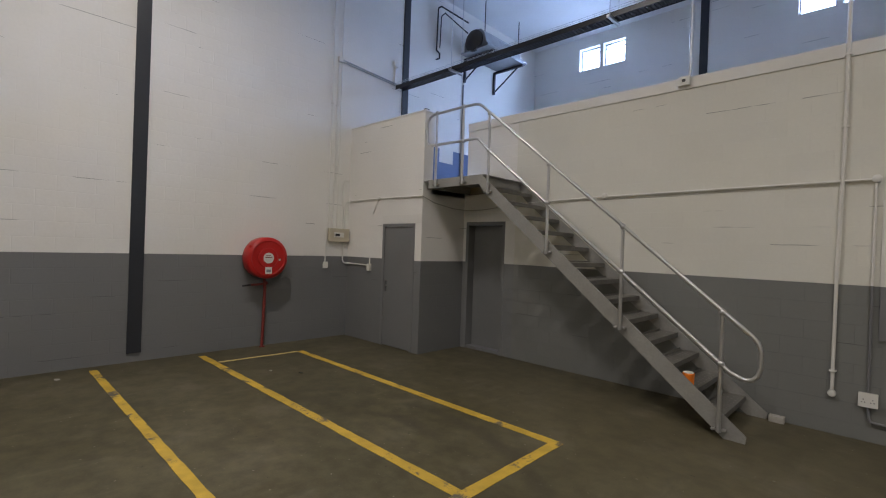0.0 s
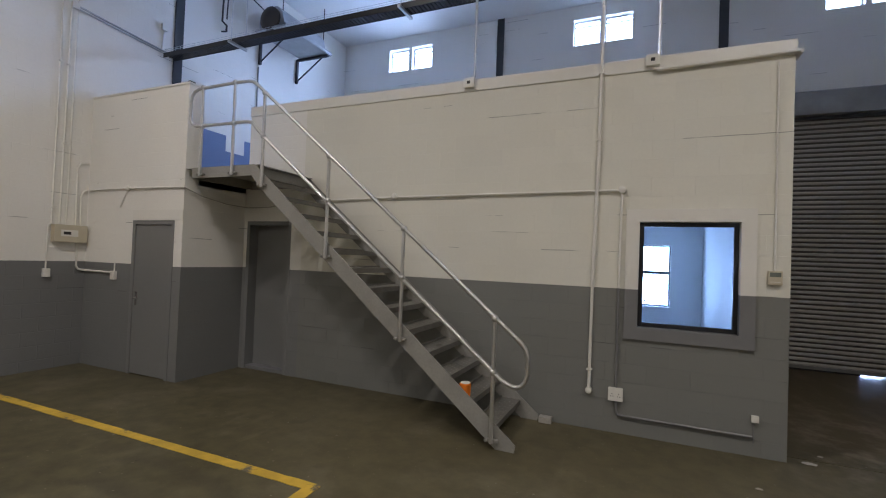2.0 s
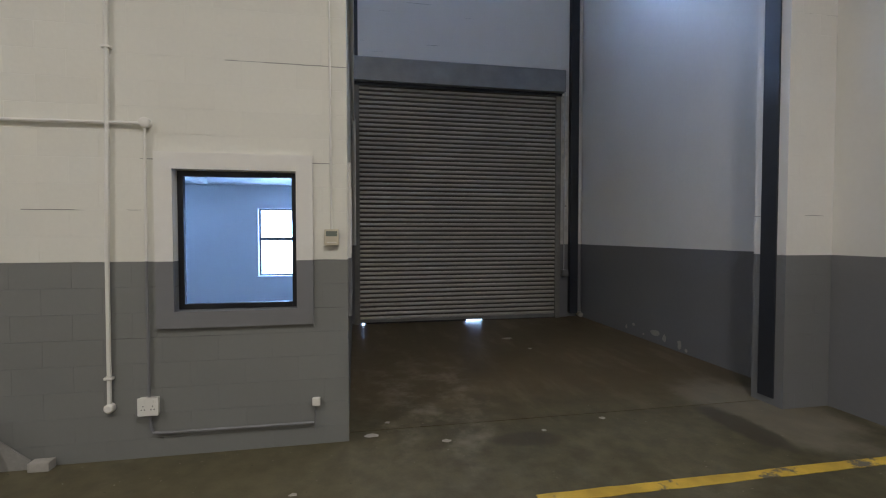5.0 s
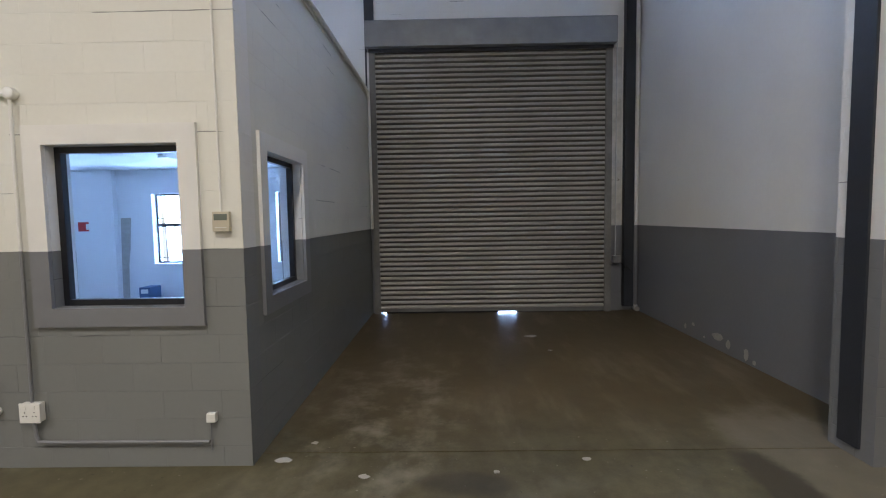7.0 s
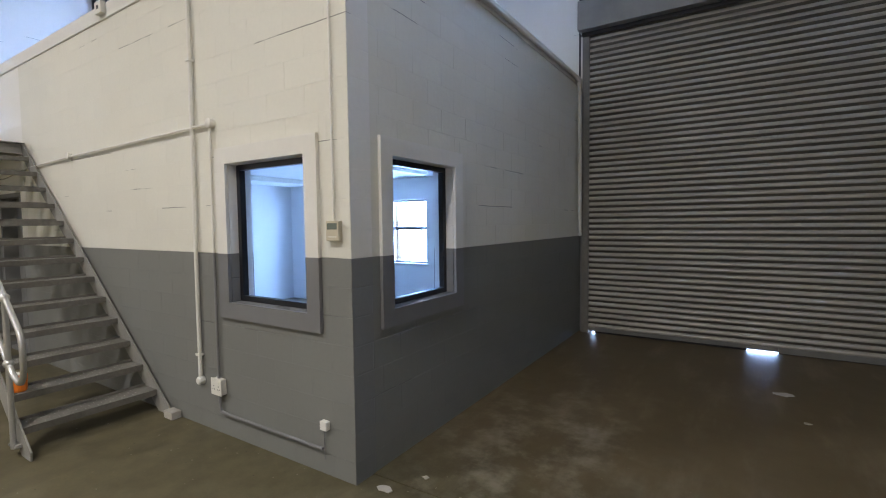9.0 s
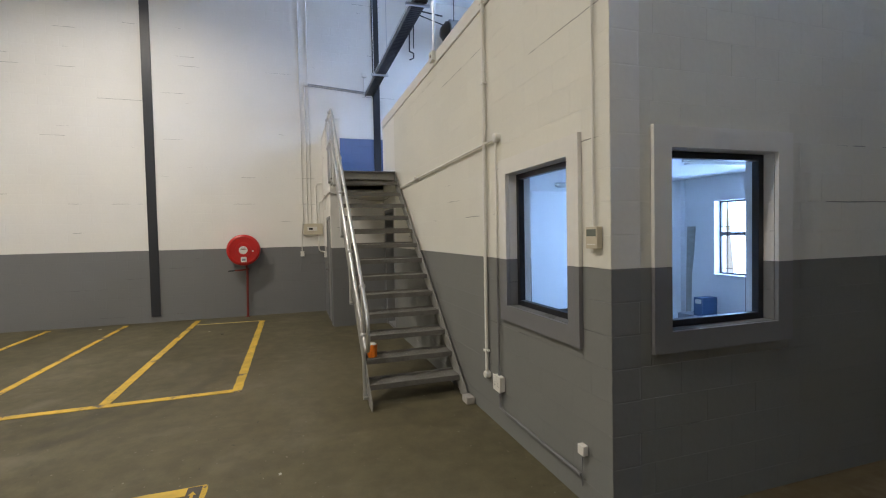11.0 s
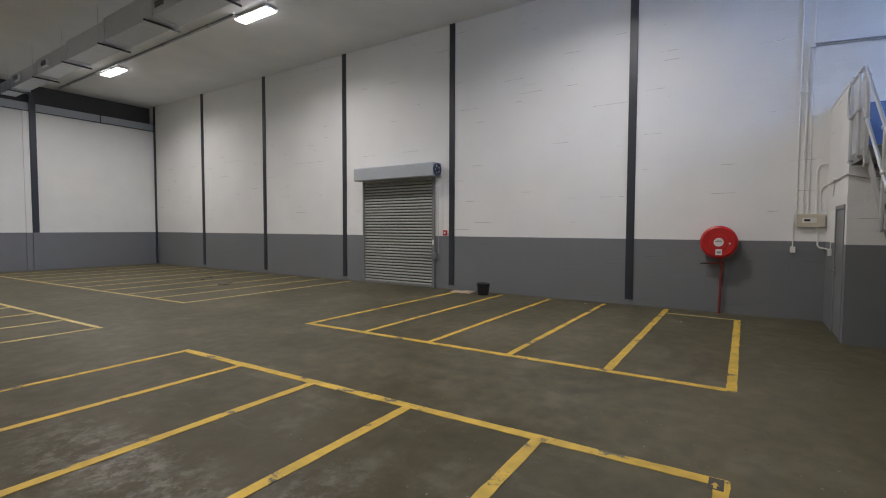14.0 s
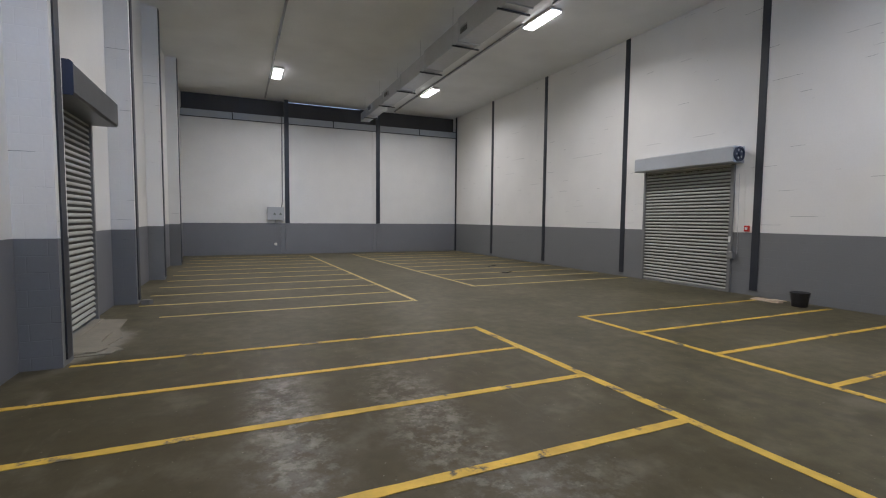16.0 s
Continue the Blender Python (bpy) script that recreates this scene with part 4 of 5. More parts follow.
flush_door("door_1", D1[0], D1[1], BLK_Y - 0.001, D1[2], "closed plain grey painted flush door in the store wall", 0.004)
flush_door("door_2", D2[0], D2[1], 0.012, D2[2], "closed plain grey painted door set back under the stairs", 0.145, False)
single("door_step", box(D2[0], D2[1], 0.02, 0.20, 0.001, 0.05, 0.004), GREY_SMOOTH, "grey painted raised threshold under the door", "threshold", kind="structure")
single("lintel", box(D1[0] - 0.02, BLK_X - 0.002, BLK_Y - 0.006, BLK_Y - 0.0005, D1[2] + 0.005, D1[2] + 0.14), WHITE_SMOOTH, "white painted concrete lintel band over the store door", "lintel", kind="structure")
single("lintel", box(D2[0] - 0.15, D2[1] + 0.18, -0.006, 0.003, D2[2] + 0.005, D2[2] + 0.14), WHITE_SMOOTH, "white painted concrete lintel band over the office door", "lintel", kind="structure")

# ---- fixed office windows onto the hall ----


def hall_window(name, axis, a0, a1, plane, into, z0, z1):
    """A black framed pane set back in a plain rendered surround. into: +1 or -1, towards the hall."""
    w = thing(name, ((a0 + a1) / 2, plane, z0) if axis == "X" else (plane, (a0 + a1) / 2, z0), "fixed black-framed office window with a rendered surround", "window", "office windows", "structure")
    m = 0.125
    out = plane + into * 0.022
    back = plane - into * 0.004
    for za, zb, mat in ((z0 - m, min(DADO, z1), GREY_SMOOTH), (DADO, z1 + m, WHITE_SMOOTH)):
        part("surround", slab(axis, a0 - m, a0 - 0.001, back, out, za, zb), mat, w)
        part("surround", slab(axis, a1 + 0.001, a1 + m, back, out, za, zb), mat, w)
    part("surround", slab(axis, a0 - 0.001, a1 + 0.001, back, out, z0 - m, z0 - 0.001), GREY_SMOOTH, w)
    part("surround", slab(axis, a0 - 0.001, a1 + 0.001, back, out, z1 + 0.001, z1 + m), WHITE_SMOOTH, w)
    f, d0, d1 = 0.042, plane - into * 0.075, plane - into * 0.125
    part("window_frame", slab(axis, a0 + 0.001, a0 + f, d0, d1, z0 + 0.001, z1 - 0.001, 0.003), FRAME_BLACK, w)
    part("window_frame", slab(axis, a1 - f, a1 - 0.001, d0, d1, z0 + 0.001, z1 - 0.001, 0.003), FRAME_BLACK, w)
    part("window_frame", slab(axis, a0 + f, a1 - f, d0, d1, z0 + 0.001, z0 + f, 0.003), FRAME_BLACK, w)
    part("window_frame", slab(axis, a0 + f, a1 - f, d0, d1, z1 - f, z1 - 0.001, 0.003), FRAME_BLACK, w)
    for e0, e1, za, zb in ((a0 + 0.0005, a0 + 0.004, z0, z1), (a1 - 0.004, a1 - 0.0005, z0, z1), (a0 + 0.004, a1 - 0.004, z0 + 0.0005, z0 + 0.004)):
        part("reveal_lining", slab(axis, e0, e1, plane - into * 0.126, plane - into * 0.196, za, zb), ROOM_WHITE, w)
    g = part("pane", slab(axis, a0 + f - 0.004, a1 - f + 0.004, plane - into * 0.098, plane - into * 0.104, z0 + f - 0.004, z1 - f + 0.004), GLASS, w)
    g.visible_shadow = False
    return w


hall_window("window_1", "X", W1[0], W1[1], -0.004, -1, W1[2], W1[3])
hall_window("window_2", "Y", W2[0], W2[1], 0.004, 1, W2[2], W2[3])

# ---- windows in the north wall ----


def outer_window(name, x0, x1, z0, z1, bars, label):
    w = thing(name, ((x0 + x1) / 2, NY + 0.1, z0), label, "window", "", "structure")
    y = NY + 0.12
    f = 0.03 if bars else 0.022
    mat = STEEL_GREY
    for a, b, c, d in ((x0, x0 + f, z0, z1), (x1 - f, x1, z0, z1), (x0 + f, x1 - f, z0, z0 + f), (x0 + f, x1 - f, z1 - f, z1)):
        part("window_frame", box(a + 0.001, b - 0.001, y, y + 0.04, c + 0.001, d - 0.001, 0.002), mat, w)
    if bars:
        zm = z0 + (z1 - z0) * 0.55
        part("transom", box(x0 + f, x1 - f, y, y + 0.04, zm - 0.03, zm + 0.03, 0.002), mat, w)
        for k in range(1, 6):
            bx = x0 + f + (x1 - x0 - 2 * f) * k / 6
            part("burglar_bar", tube([(bx, y - 0.03, z0 + f), (bx, y - 0.03, z1 - f)], 0.006, 6), FRAME_BLACK, w)
        for bz in (z0 + 0.10, zm + 0.12):
            part("cross_bar", tube([(x0 + f, y - 0.038, bz), (x1 - f, y - 0.038, bz)], 0.005, 6), FRAME_BLACK, w)
        part("window_sill", box(x0 - 0.03, x1 + 0.03, NY - 0.03, NY + 0.12, z0 - 0.025, z0 - 0.001, 0.004), ROOM_WHITE, w)
    if not bars:
        part("transom", box(x0 + f, x1 - f, y + 0.005, y + 0.03, z1 - 0.13, z1 - 0.11), mat, w)
    g = part("pane", box(x0 + f, x1 - f, y + 0.017, y + 0.022, z0 + f, z1 - f), GLASS, w)
    g.visible_shadow = False
    return w


for i, h in enumerate(HIGH):
    outer_window("window_%d" % (i + 3), h[0], h[1], HZ[0], HZ[1], False, "small high white-framed window, bright with daylight")
outer_window("window_11", *UNSEEN_MEZZ_WIN, False, "wide mezzanine window, bright with daylight")
for i, w in enumerate(OFFICE_WIN):
    outer_window("window_%d" % (i + 9), w[0], w[1], OWZ[0], OWZ[1], True, "pale grey steel office window with thin burglar bars")

od = thing("door_3", ((ODOOR[0] + ODOOR[1]) / 2, NY + 0.1, 0), "glazed dark aluminium outer door of the office", "door", kind="structure")
y = NY + 0.10
for a, b, c, d in ((ODOOR[0] + 0.001, ODOOR[0] + 0.09, 0.0, ODOOR[2] - 0.001), (ODOOR[1] - 0.09, ODOOR[1] - 0.001, 0.0, ODOOR[2] - 0.001), (ODOOR[0] + 0.09, ODOOR[1] - 0.09, ODOOR[2] - 0.09, ODOOR[2] - 0.001), (ODOOR[0] + 0.09, ODOOR[1] - 0.09, 0.01, 0.14), (ODOOR[0] + 0.09, ODOOR[1] - 0.09, 0.86, 0.96)):
    part("stile", box(a, b, y, y + 0.045, c, d, 0.003), STEEL_GREY, od)
for c, d in ((0.14, 0.86), (0.96, ODOOR[2] - 0.09)):
    part("pane", box(ODOOR[0] + 0.09, ODOOR[1] - 0.09, y + 0.02, y + 0.026, c, d), GLASS, od).visible_shadow = False
part("handle", tube([(ODOOR[1] - 0.045, y - 0.001, 1.02), (ODOOR[1] - 0.045, y - 0.05, 1.02), (ODOOR[1] - 0.045, y - 0.05, 1.16), (ODOOR[1] - 0.045, y - 0.001, 1.16)], 0.010, 8), CHROME, od)

# things seen through the office windows
sign = thing("exit_sign", (-4.97, NY, 1.50), "small red and white sign on the office wall", "sign")
part("board", box(-5.10, -4.86, NY - 0.012, NY - 0.001, 1.50, 1.66, 0.002), RED, sign)
part("symbol", box(-4.96, -4.89, NY - 0.014, NY - 0.0121, 1.53, 1.63), PLASTIC, sign)
tl = thing("office_light", (-5.07, 3.45, 2.46), "white fluorescent batten light on the office ceiling", "ceiling light", "office lights")
part("batten", box(-5.11, -5.03, 2.80, 4.10, 2.48, 2.539, 0.006), PLASTIC, tl)
part("cover", box(-5.13, -5.01, 2.85, 4.05, 2.45, 2.4795, 0.008), PLASTIC, tl)
copy_thing(tl, Matrix.Translation((-2.25, 3.45, 2.46)))
co = thing("carton", (-4.2, NY - 0.3, 0), "blue printed carton on the office floor", "carton")
part("body", box(-3.82, -3.64, NY - 0.42, NY - 0.12, 0.26, 0.56, 0.004), BLUE_CARD, co)
part("base", box(-4.12, -3.50, NY - 0.45, NY - 0.08, 0.0, 0.259, 0.004), GREY_CARD, co)
part("print", box(-3.79, -3.67, NY - 0.4225, NY - 0.4201, 0.46, 0.53), PLASTIC, co)
cr = thing("wall_chase", (-4.36, NY, 0.2), "patch of bare plaster in the office wall", "plaster patch", kind="structure")
part("plaster", prism([(-4.39, 0.2), (-4.27, 0.2), (-4.25, 0.9), (-4.21, 1.2), (-4.17, 1.72), (-4.35, 1.72), (-4.37, 1.1)], "Y", NY - 0.004, NY - 0.001), RUBBLE, cr)
# ---- ceiling lights, conduits and duct ----


def ceiling_light(x, y):
    c = thing("ceiling_light", (x, y, TOP - 0.11), "lit white rectangular luminaire under the ceiling", "ceiling light", "ceiling lights")
    part("housing", box(x - 0.17, x + 0.17, y - 0.66, y + 0.66, TOP - 0.085, TOP - 0.02, 0.012), PLASTIC, c)
    part("diffuser", box(x - 0.155, x + 0.155, y - 0.64, y + 0.64, TOP - 0.11, TOP - 0.0855), DIFFUSER, c)
    d = bpy.data.lights.new("lamp", "AREA")
    d.shape, d.size, d.size_y, d.energy, d.color = "RECTANGLE", 0.30, 1.26, LAMP_POWER, LAMP
    d.spread = LAMP_SPREAD
    new("lamp", d).location = (x, y, TOP - 0.114)
    bm = None
    for dy in (-0.5, 0.5):
        bm = box(x - 0.02, x + 0.02, y + dy - 0.02, y + dy + 0.02, TOP - 0.0195, TOP, bm=bm)
    part("bracket", bm, GALV, c)
    return c


for lx, far in ((-5.30, -5.30), (0.89, 0.89)):
    for ly in (-4.95, -12.92, -21.0):
        ceiling_light(far if ly < -20 else lx, ly)
    for a, b in ((-25.2, -13.5), (-12.1, -5.7)):
        tr = thing("cable_trunking", (lx + 0.25, (a + b) / 2, TOP - 0.06), "galvanised cable trunking fixed under the ceiling", "trunking", "trunking runs")
        bm = box(lx + 0.20, lx + 0.26, a, b, -0.055, -0.001, 0.004)
        for v in bm.verts:
            v.co.z += TOP
        part("channel", bm, GALV_DULL, tr)
        k = a + 0.9
        while k < b:
            part("coupler", box(lx + 0.194, lx + 0.266, k - 0.05, k + 0.05, TOP - 0.060, TOP - 0.0015, 0.003), STEEL_GREY, tr)
            k += 2.4

duct = thing("air_duct", (-3.20, -15.5, 6.22), "galvanised sheet metal air duct hung below the ceiling", "air duct")
DZ0, DZ1 = 6.26, 6.62
cuts = [-23.9, -22.6, -20.2, -17.85, -15.5, -13.1, -10.75, -8.4]
for i, (a, b) in enumerate(zip(cuts, cuts[1:])):
    w0 = 0.20 + 0.020 * i
    w1 = w0 + 0.020
    sec = bmesh.new()
    vs = []
    for yy, w, up in ((a, w0, 0), (a + 0.02, w0, 0), (b - 0.25, w0, 0), (b, w1, 0.0)):
        vs.append([sec.verts.new((-3.20 + sx * w, yy, zz)) for sx, zz in ((-1, DZ0), (1, DZ0), (1, DZ1 + 0.045 * i), (-1, DZ1 + 0.045 * i))])
    for r, q in zip(vs, vs[1:]):
        for j in range(4):
            sec.faces.new((r[j], r[(j + 1) % 4], q[(j + 1) % 4], q[j]))
    sec.faces.new(vs[0][::-1])
    sec.faces.new(vs[-1])
    s = part("section", sec, GALV, duct)
    part("flange", box(-3.20 - w1 - 0.02, -3.20 + w1 + 0.02, b - 0.02, b + 0.02, DZ0 - 0.025, DZ1 + 0.045 * i + 0.03, 0.002), GALV, s)
    part("support_angle", box(-3.20 - w1 - 0.14, -3.20 + w1 + 0.05, b - 0.32, b - 0.28, DZ0 - 0.035, DZ0 - 0.001, 0.002), STEEL_DARK, s)
    for sx in (-w1 - 0.10, w1 + 0.03):
        part("hanger", tube([(-3.20 + sx, b - 0.30, DZ0 - 0.03), (-3.20 + sx, b - 0.30, TOP)], 0.006, 6), GALV, s)
for gy in (-21.9, -19.5, -12.8):
    g = part("grille", box(-3.20 + 0.24, -3.20 + 0.31, gy - 0.22, gy + 0.22, DZ0 + 0.10, DZ1 - 0.08, 0.004), GALV, duct)
    # black sheet stands in for the shade behind the louvres
    bm = box(-3.20 + 0.3105, -3.20 + 0.3115, gy - 0.19, gy + 0.19, DZ0 + 0.13, DZ1 - 0.11)
    part("louvre_opening", bm, BLACK, g)
    for k in range(5):
        zz = DZ0 + 0.15 + k * 0.032
        part("louvre", box(-3.20 + 0.3116, -3.20 + 0.322, gy - 0.19, gy + 0.19, zz, zz + 0.008), STEEL_GREY, g)
g = part("grille", box(-3.37, -3.03, -23.925, -23.901, DZ0 + 0.05, DZ1 - 0.05, 0.004), STEEL_GREY, duct)

# cable ladder across the front of the office block
TRY, TRZ = 0.09, 4.90
tray = thing("cable_ladder", (-4.3, TRY, TRZ - 0.05), "dark steel cable ladder hung high across the hall", "cable tray")
for dy in (-0.085, 0.085):
    part("side_rail", box(WX + 0.03, 0.6, TRY + dy - 0.006, TRY + dy + 0.006, TRZ - 0.05, TRZ + 0.025, 0.002), FRAME_BLACK, tray)
k = WX + 0.15
while k < 0.55:
    part("rung", box(k - 0.020, k + 0.020, TRY - 0.078, TRY + 0.078, TRZ - 0.045, TRZ - 0.015), FRAME_BLACK, tray)
    k += 0.055
bm = None
for j, dy in enumerate((-0.055, -0.028, 0.0, 0.03, 0.055)):
    pts = [(WX + 0.05 + 0.62 * q, TRY + dy + 0.006 * math.sin(q * 1.3 + j), TRZ - 0.003 + 0.006 * math.sin(q * 2.1 + 2 * j)) for q in range(14)]
    bm = tube(pts, 0.012, 6, bm)
part("cable", bm, BLACK, tray, smooth=True)
bm = None
for q in range(2):
    pts = [(WX + 0.05 + 0.4 * i, TRY - 0.085, TRZ + 0.05 + 0.03 * q + 0.004 * math.sin(i * 1.7)) for i in range(22)]
    bm = tube(pts, 0.003, 5, bm)
i = 0
while i < 80:
    xx = WX + 0.1 + i * 0.11
    bm = tube([(xx, TRY - 0.085, TRZ + 0.025), (xx, TRY - 0.085, TRZ + 0.085)], 0.002, 4, bm)
    i += 1
part("mesh_edge", bm, GALV, tray)
for hx in (-7.0, -4.1, -1.6):
    h = part("hanger", box(hx - 0.02, hx + 0.02, TRY - 0.20, TRY + 0.14, TRZ - 0.085, TRZ - 0.0505, 0.002), GALV, tray)
    part("rod", tube([(hx, TRY - 0.15, TRZ - 0.06), (hx, TRY - 0.15, TOP)], 0.006, 6, tube([(hx, TRY + 0.12, TRZ - 0.06), (hx, TRY + 0.12, TOP)], 0.006, 6)), GALV, h)

# extract fan on brackets, high on the west wall over the mezzanine
fan = thing("extract_unit", (WX + 0.5, 2.55, 5.71), "galvanised fan unit with a round dark end on black wall brackets", "fan unit")
FZ = 6.28
part("casing", prism([(WX + 0.16, FZ - 0.14), (WX + 0.80, FZ - 0.14), (WX + 0.80, FZ - 0.02), (WX + 0.74, FZ + 0.18), (WX + 0.62, FZ + 0.30), (WX + 0.42, FZ + 0.32), (WX + 0.24, FZ + 0.22), (WX + 0.16, FZ + 0.05)], "Y", 1.88, 3.16), GALV_DULL, fan)
part("end_cap", lathe([(0.24, 0.0), (0.24, -0.05), (0.20, -0.07), (0.11, -0.15), (0.0, -0.16)], (WX + 0.46, 1.879, FZ + 0.06), "Y", 20), CLADDING, fan, "sooty round motor end", smooth=True)
part("tray", prism([(WX + 0.10, FZ - 0.141), (WX + 0.90, FZ - 0.141), (WX + 0.90, FZ - 0.09), (WX + 0.885, FZ - 0.09), (WX + 0.885, FZ - 0.16), (WX + 0.10, FZ - 0.16)], "Y", 1.82, 3.27), GALV_DULL, fan)
for by in (2.06, 3.16):
    b = part("bracket", box(WX + 0.001, WX + 0.05, by - 0.025, by + 0.025, FZ - 0.72, FZ - 0.17, 0.003), STEEL_DARK, fan)
    part("arm", box(WX + 0.05, WX + 0.88, by - 0.025, by + 0.025, FZ - 0.215, FZ - 0.165, 0.003), STEEL_DARK, b)
    part("brace", tube([(WX + 0.05, by, FZ - 0.66), (WX + 0.72, by, FZ - 0.21)], 0.018, 6), STEEL_DARK, b)
for ry in (1.98, 3.25):
    part("drop_rod", tube([(WX + 0.66, ry, FZ + 0.2), (WX + 0.66, ry, TOP)], 0.010, 6), STEEL_DARK, fan)
part("pipework", tube([(WX + 0.3, 1.83, FZ + 0.50), (WX + 0.12, 1.13, FZ + 0.66), (WX + 0.07, 1.09, FZ + 0.62), (WX + 0.07, 1.07, FZ - 0.30), (WX + 0.07, 1.17, FZ - 0.34), (WX + 0.07, 1.17, FZ - 0.45), (WX + 0.07, 1.07, FZ - 0.50)], 0.016, 8,
     tube([(WX + 0.2, 1.93, FZ + 0.33), (WX + 0.12, 1.25, FZ + 0.56), (WX + 0.07, 1.19, FZ + 0.48), (WX + 0.07, 1.17, FZ - 0.22)], 0.013, 8)), STEEL_DARK, fan, smooth=True)

# ---- conduits and electrical fittings ----


def conduit(points, r=0.011, mat=None, clips=(), label="white painted surface conduit on the wall"):
    c = thing("conduit", points[0], label, "conduit", "conduit runs")
    part("pipe", tube(points, r, 8), mat or WHITE_SMOOTH, c, smooth=True)
    for q in clips:
        q = Vector(q)
        part("saddle", box(q.x - 0.028, q.x + 0.028, q.y - 0.022, q.y + 0.022, q.z - 0.009, q.z + 0.009, 0.003), mat or WHITE_SMOOTH, c)
    return c


def wall_box(name, x0, x1, y0, y1, z0, z1, mat, label, category, extra=(), bevel=0.006):
    b = thing(name, ((x0 + x1) / 2, (y0 + y1) / 2, z0), label, category)
    part("case", box(x0, x1, y0, y1, z0, z1, bevel), mat, b)
    for n, e, m in extra:
        part(n, box(*e), m, b)
    return b


# on the stair wall
SW = -0.024
conduit([(-1.67, SW, PARA + 0.6), (-1.675, SW, 2.9), (-1.70, SW, 1.47)], 0.018, clips=[(-1.675, SW, 3.0), (-1.67, SW, 3.7)])
conduit([(-1.67, SW, PARA + 0.6), (-1.67, SW, TOP)], 0.020, GALV, label="galvanised conduit up to the ceiling")
conduit([(-1.70, SW, 1.469), (-1.705, SW, 0.42)], 0.016, PLASTIC, clips=[(-1.704, SW, 0.62)], label="white plastic conduit down the grey dado")
single("junction_box", lathe([(0.034, 0.02), (0.034, -0.02), (0.024, -0.03), (0.0, -0.03)], (-1.705, -0.021, 0.40), "Y", 16), PLASTIC, "round white conduit end box", "conduit box", smooth=True)
conduit([(-5.48, SW, 2.41), (-4.12, SW, 2.445), (-1.475, SW, 2.47)], 0.012)
for jx, jz in ((-4.10, 2.455), (-1.435, 2.475)):
    single("junction_box", lathe([(0.038, 0.022), (0.038, -0.018), (0.03, -0.024), (0.0, -0.024)], (jx, -0.0225, jz), "Y", 16), WHITE_SMOOTH, "small round white painted junction box", "junction box", "junction boxes", smooth=True)
conduit([(-1.438, SW, 2.44), (-1.443, SW, 1.47)], 0.011)
conduit([(-1.443, SW, 1.469), (-1.443, SW, 0.465)], 0.011, GREY_SMOOTH, label="grey painted surface conduit on the dado")
conduit([(-1.443, SW, 0.335), (-1.433, SW, 0.23), (-1.42, SW, 0.195), (-1.36, SW, 0.19), (-0.27, SW, 0.185)], 0.011, GREY_SMOOTH, label="grey painted surface conduit on the dado")
sock = thing("wall_socket", (-1.443, -0.03, 0.34), "white double switched wall socket on the dado", "wall socket", "wall sockets")
part("back_box", box(-1.508, -1.378, -0.045, -0.002, 0.338, 0.462, 0.006), PLASTIC, sock)
fp = part("face_plate", box(-1.513, -1.373, -0.052, -0.0452, 0.333, 0.467, 0.005), PLASTIC, sock)
for dx in (-0.032, 0.032):
    part("switch", box(-1.443 + dx - 0.01, -1.443 + dx + 0.01, -0.058, -0.0521, 0.425, 0.45, 0.002), PLASTIC, fp)
    bm = None
    for ox, oz in ((0, 0.405), (-0.011, 0.38), (0.011, 0.38)):
        bm = lathe([(0.0045, 0.0), (0.0045, -0.0008)], (-1.443 + dx + ox, -0.0521, oz), "Y", 8, bm)
    part("pin_hole", bm, BLACK, fp)
wall_box("outlet_box", -0.28, -0.22, -0.04, -0.002, 0.32, 0.38, PLASTIC, "small white outlet box on the dado", "outlet box")
conduit([(-0.26, -0.02, 0.319), (-0.26, -0.02, 0.12)], 0.004, GREY_SMOOTH, label="thin grey cable below the outlet box")
wall_box("thermostat", -0.177, -0.068, -0.038, -0.002, 1.578, 1.705, BEIGE, "beige wall thermostat with a dim display", "thermostat", [("display", (-0.165, -0.08, -0.0395, -0.0381, 1.65, 1.69), SCREEN), ("button_row", (-0.16, -0.085, -0.0405, -0.0381, 1.60, 1.606), PLASTIC)])
conduit([(-0.125, -0.018, 1.705), (-0.13, -0.018, 3.62)], 0.008)
# along the parapet
conduit([(-1.18, -0.034, 3.69), (-1.13, -0.034, 3.672), (-0.45, -0.034, 3.685), (0.03, -0.034, 3.70)], 0.017, clips=[(-0.62, -0.034, 3.683)])
conduit([(0.036, -0.03, 3.70), (0.036, 0.4, 3.72), (0.036, 4.55, 3.74), (0.05, 4.68, 3.70), (0.06, 4.70, 3.55), (0.06, 4.74, 1.47)], 0.024, label="grey-white painted pipe along the office parapet")
conduit([(0.03, 4.90, 3.6), (0.03, 4.95, 1.48)], 0.014)
for bx in (-3.15, -1.185):
    wall_box("parapet_box", bx - 0.065, bx + 0.065, -0.06, -0.015, 3.715, 3.825, PLASTIC, "square white cable box on the parapet edge", "cable box", [("gland", (bx - 0.02, bx + 0.02, -0.0615, -0.0601, 3.755, 3.79), BLACK)])
    conduit([(bx + 0.06, -0.03, 3.826), (bx + 0.06, -0.03, TOP)], 0.018, GALV, clips=[(bx + 0.06, -0.03, 5.2)], label="galvanised conduit rising from the parapet box")
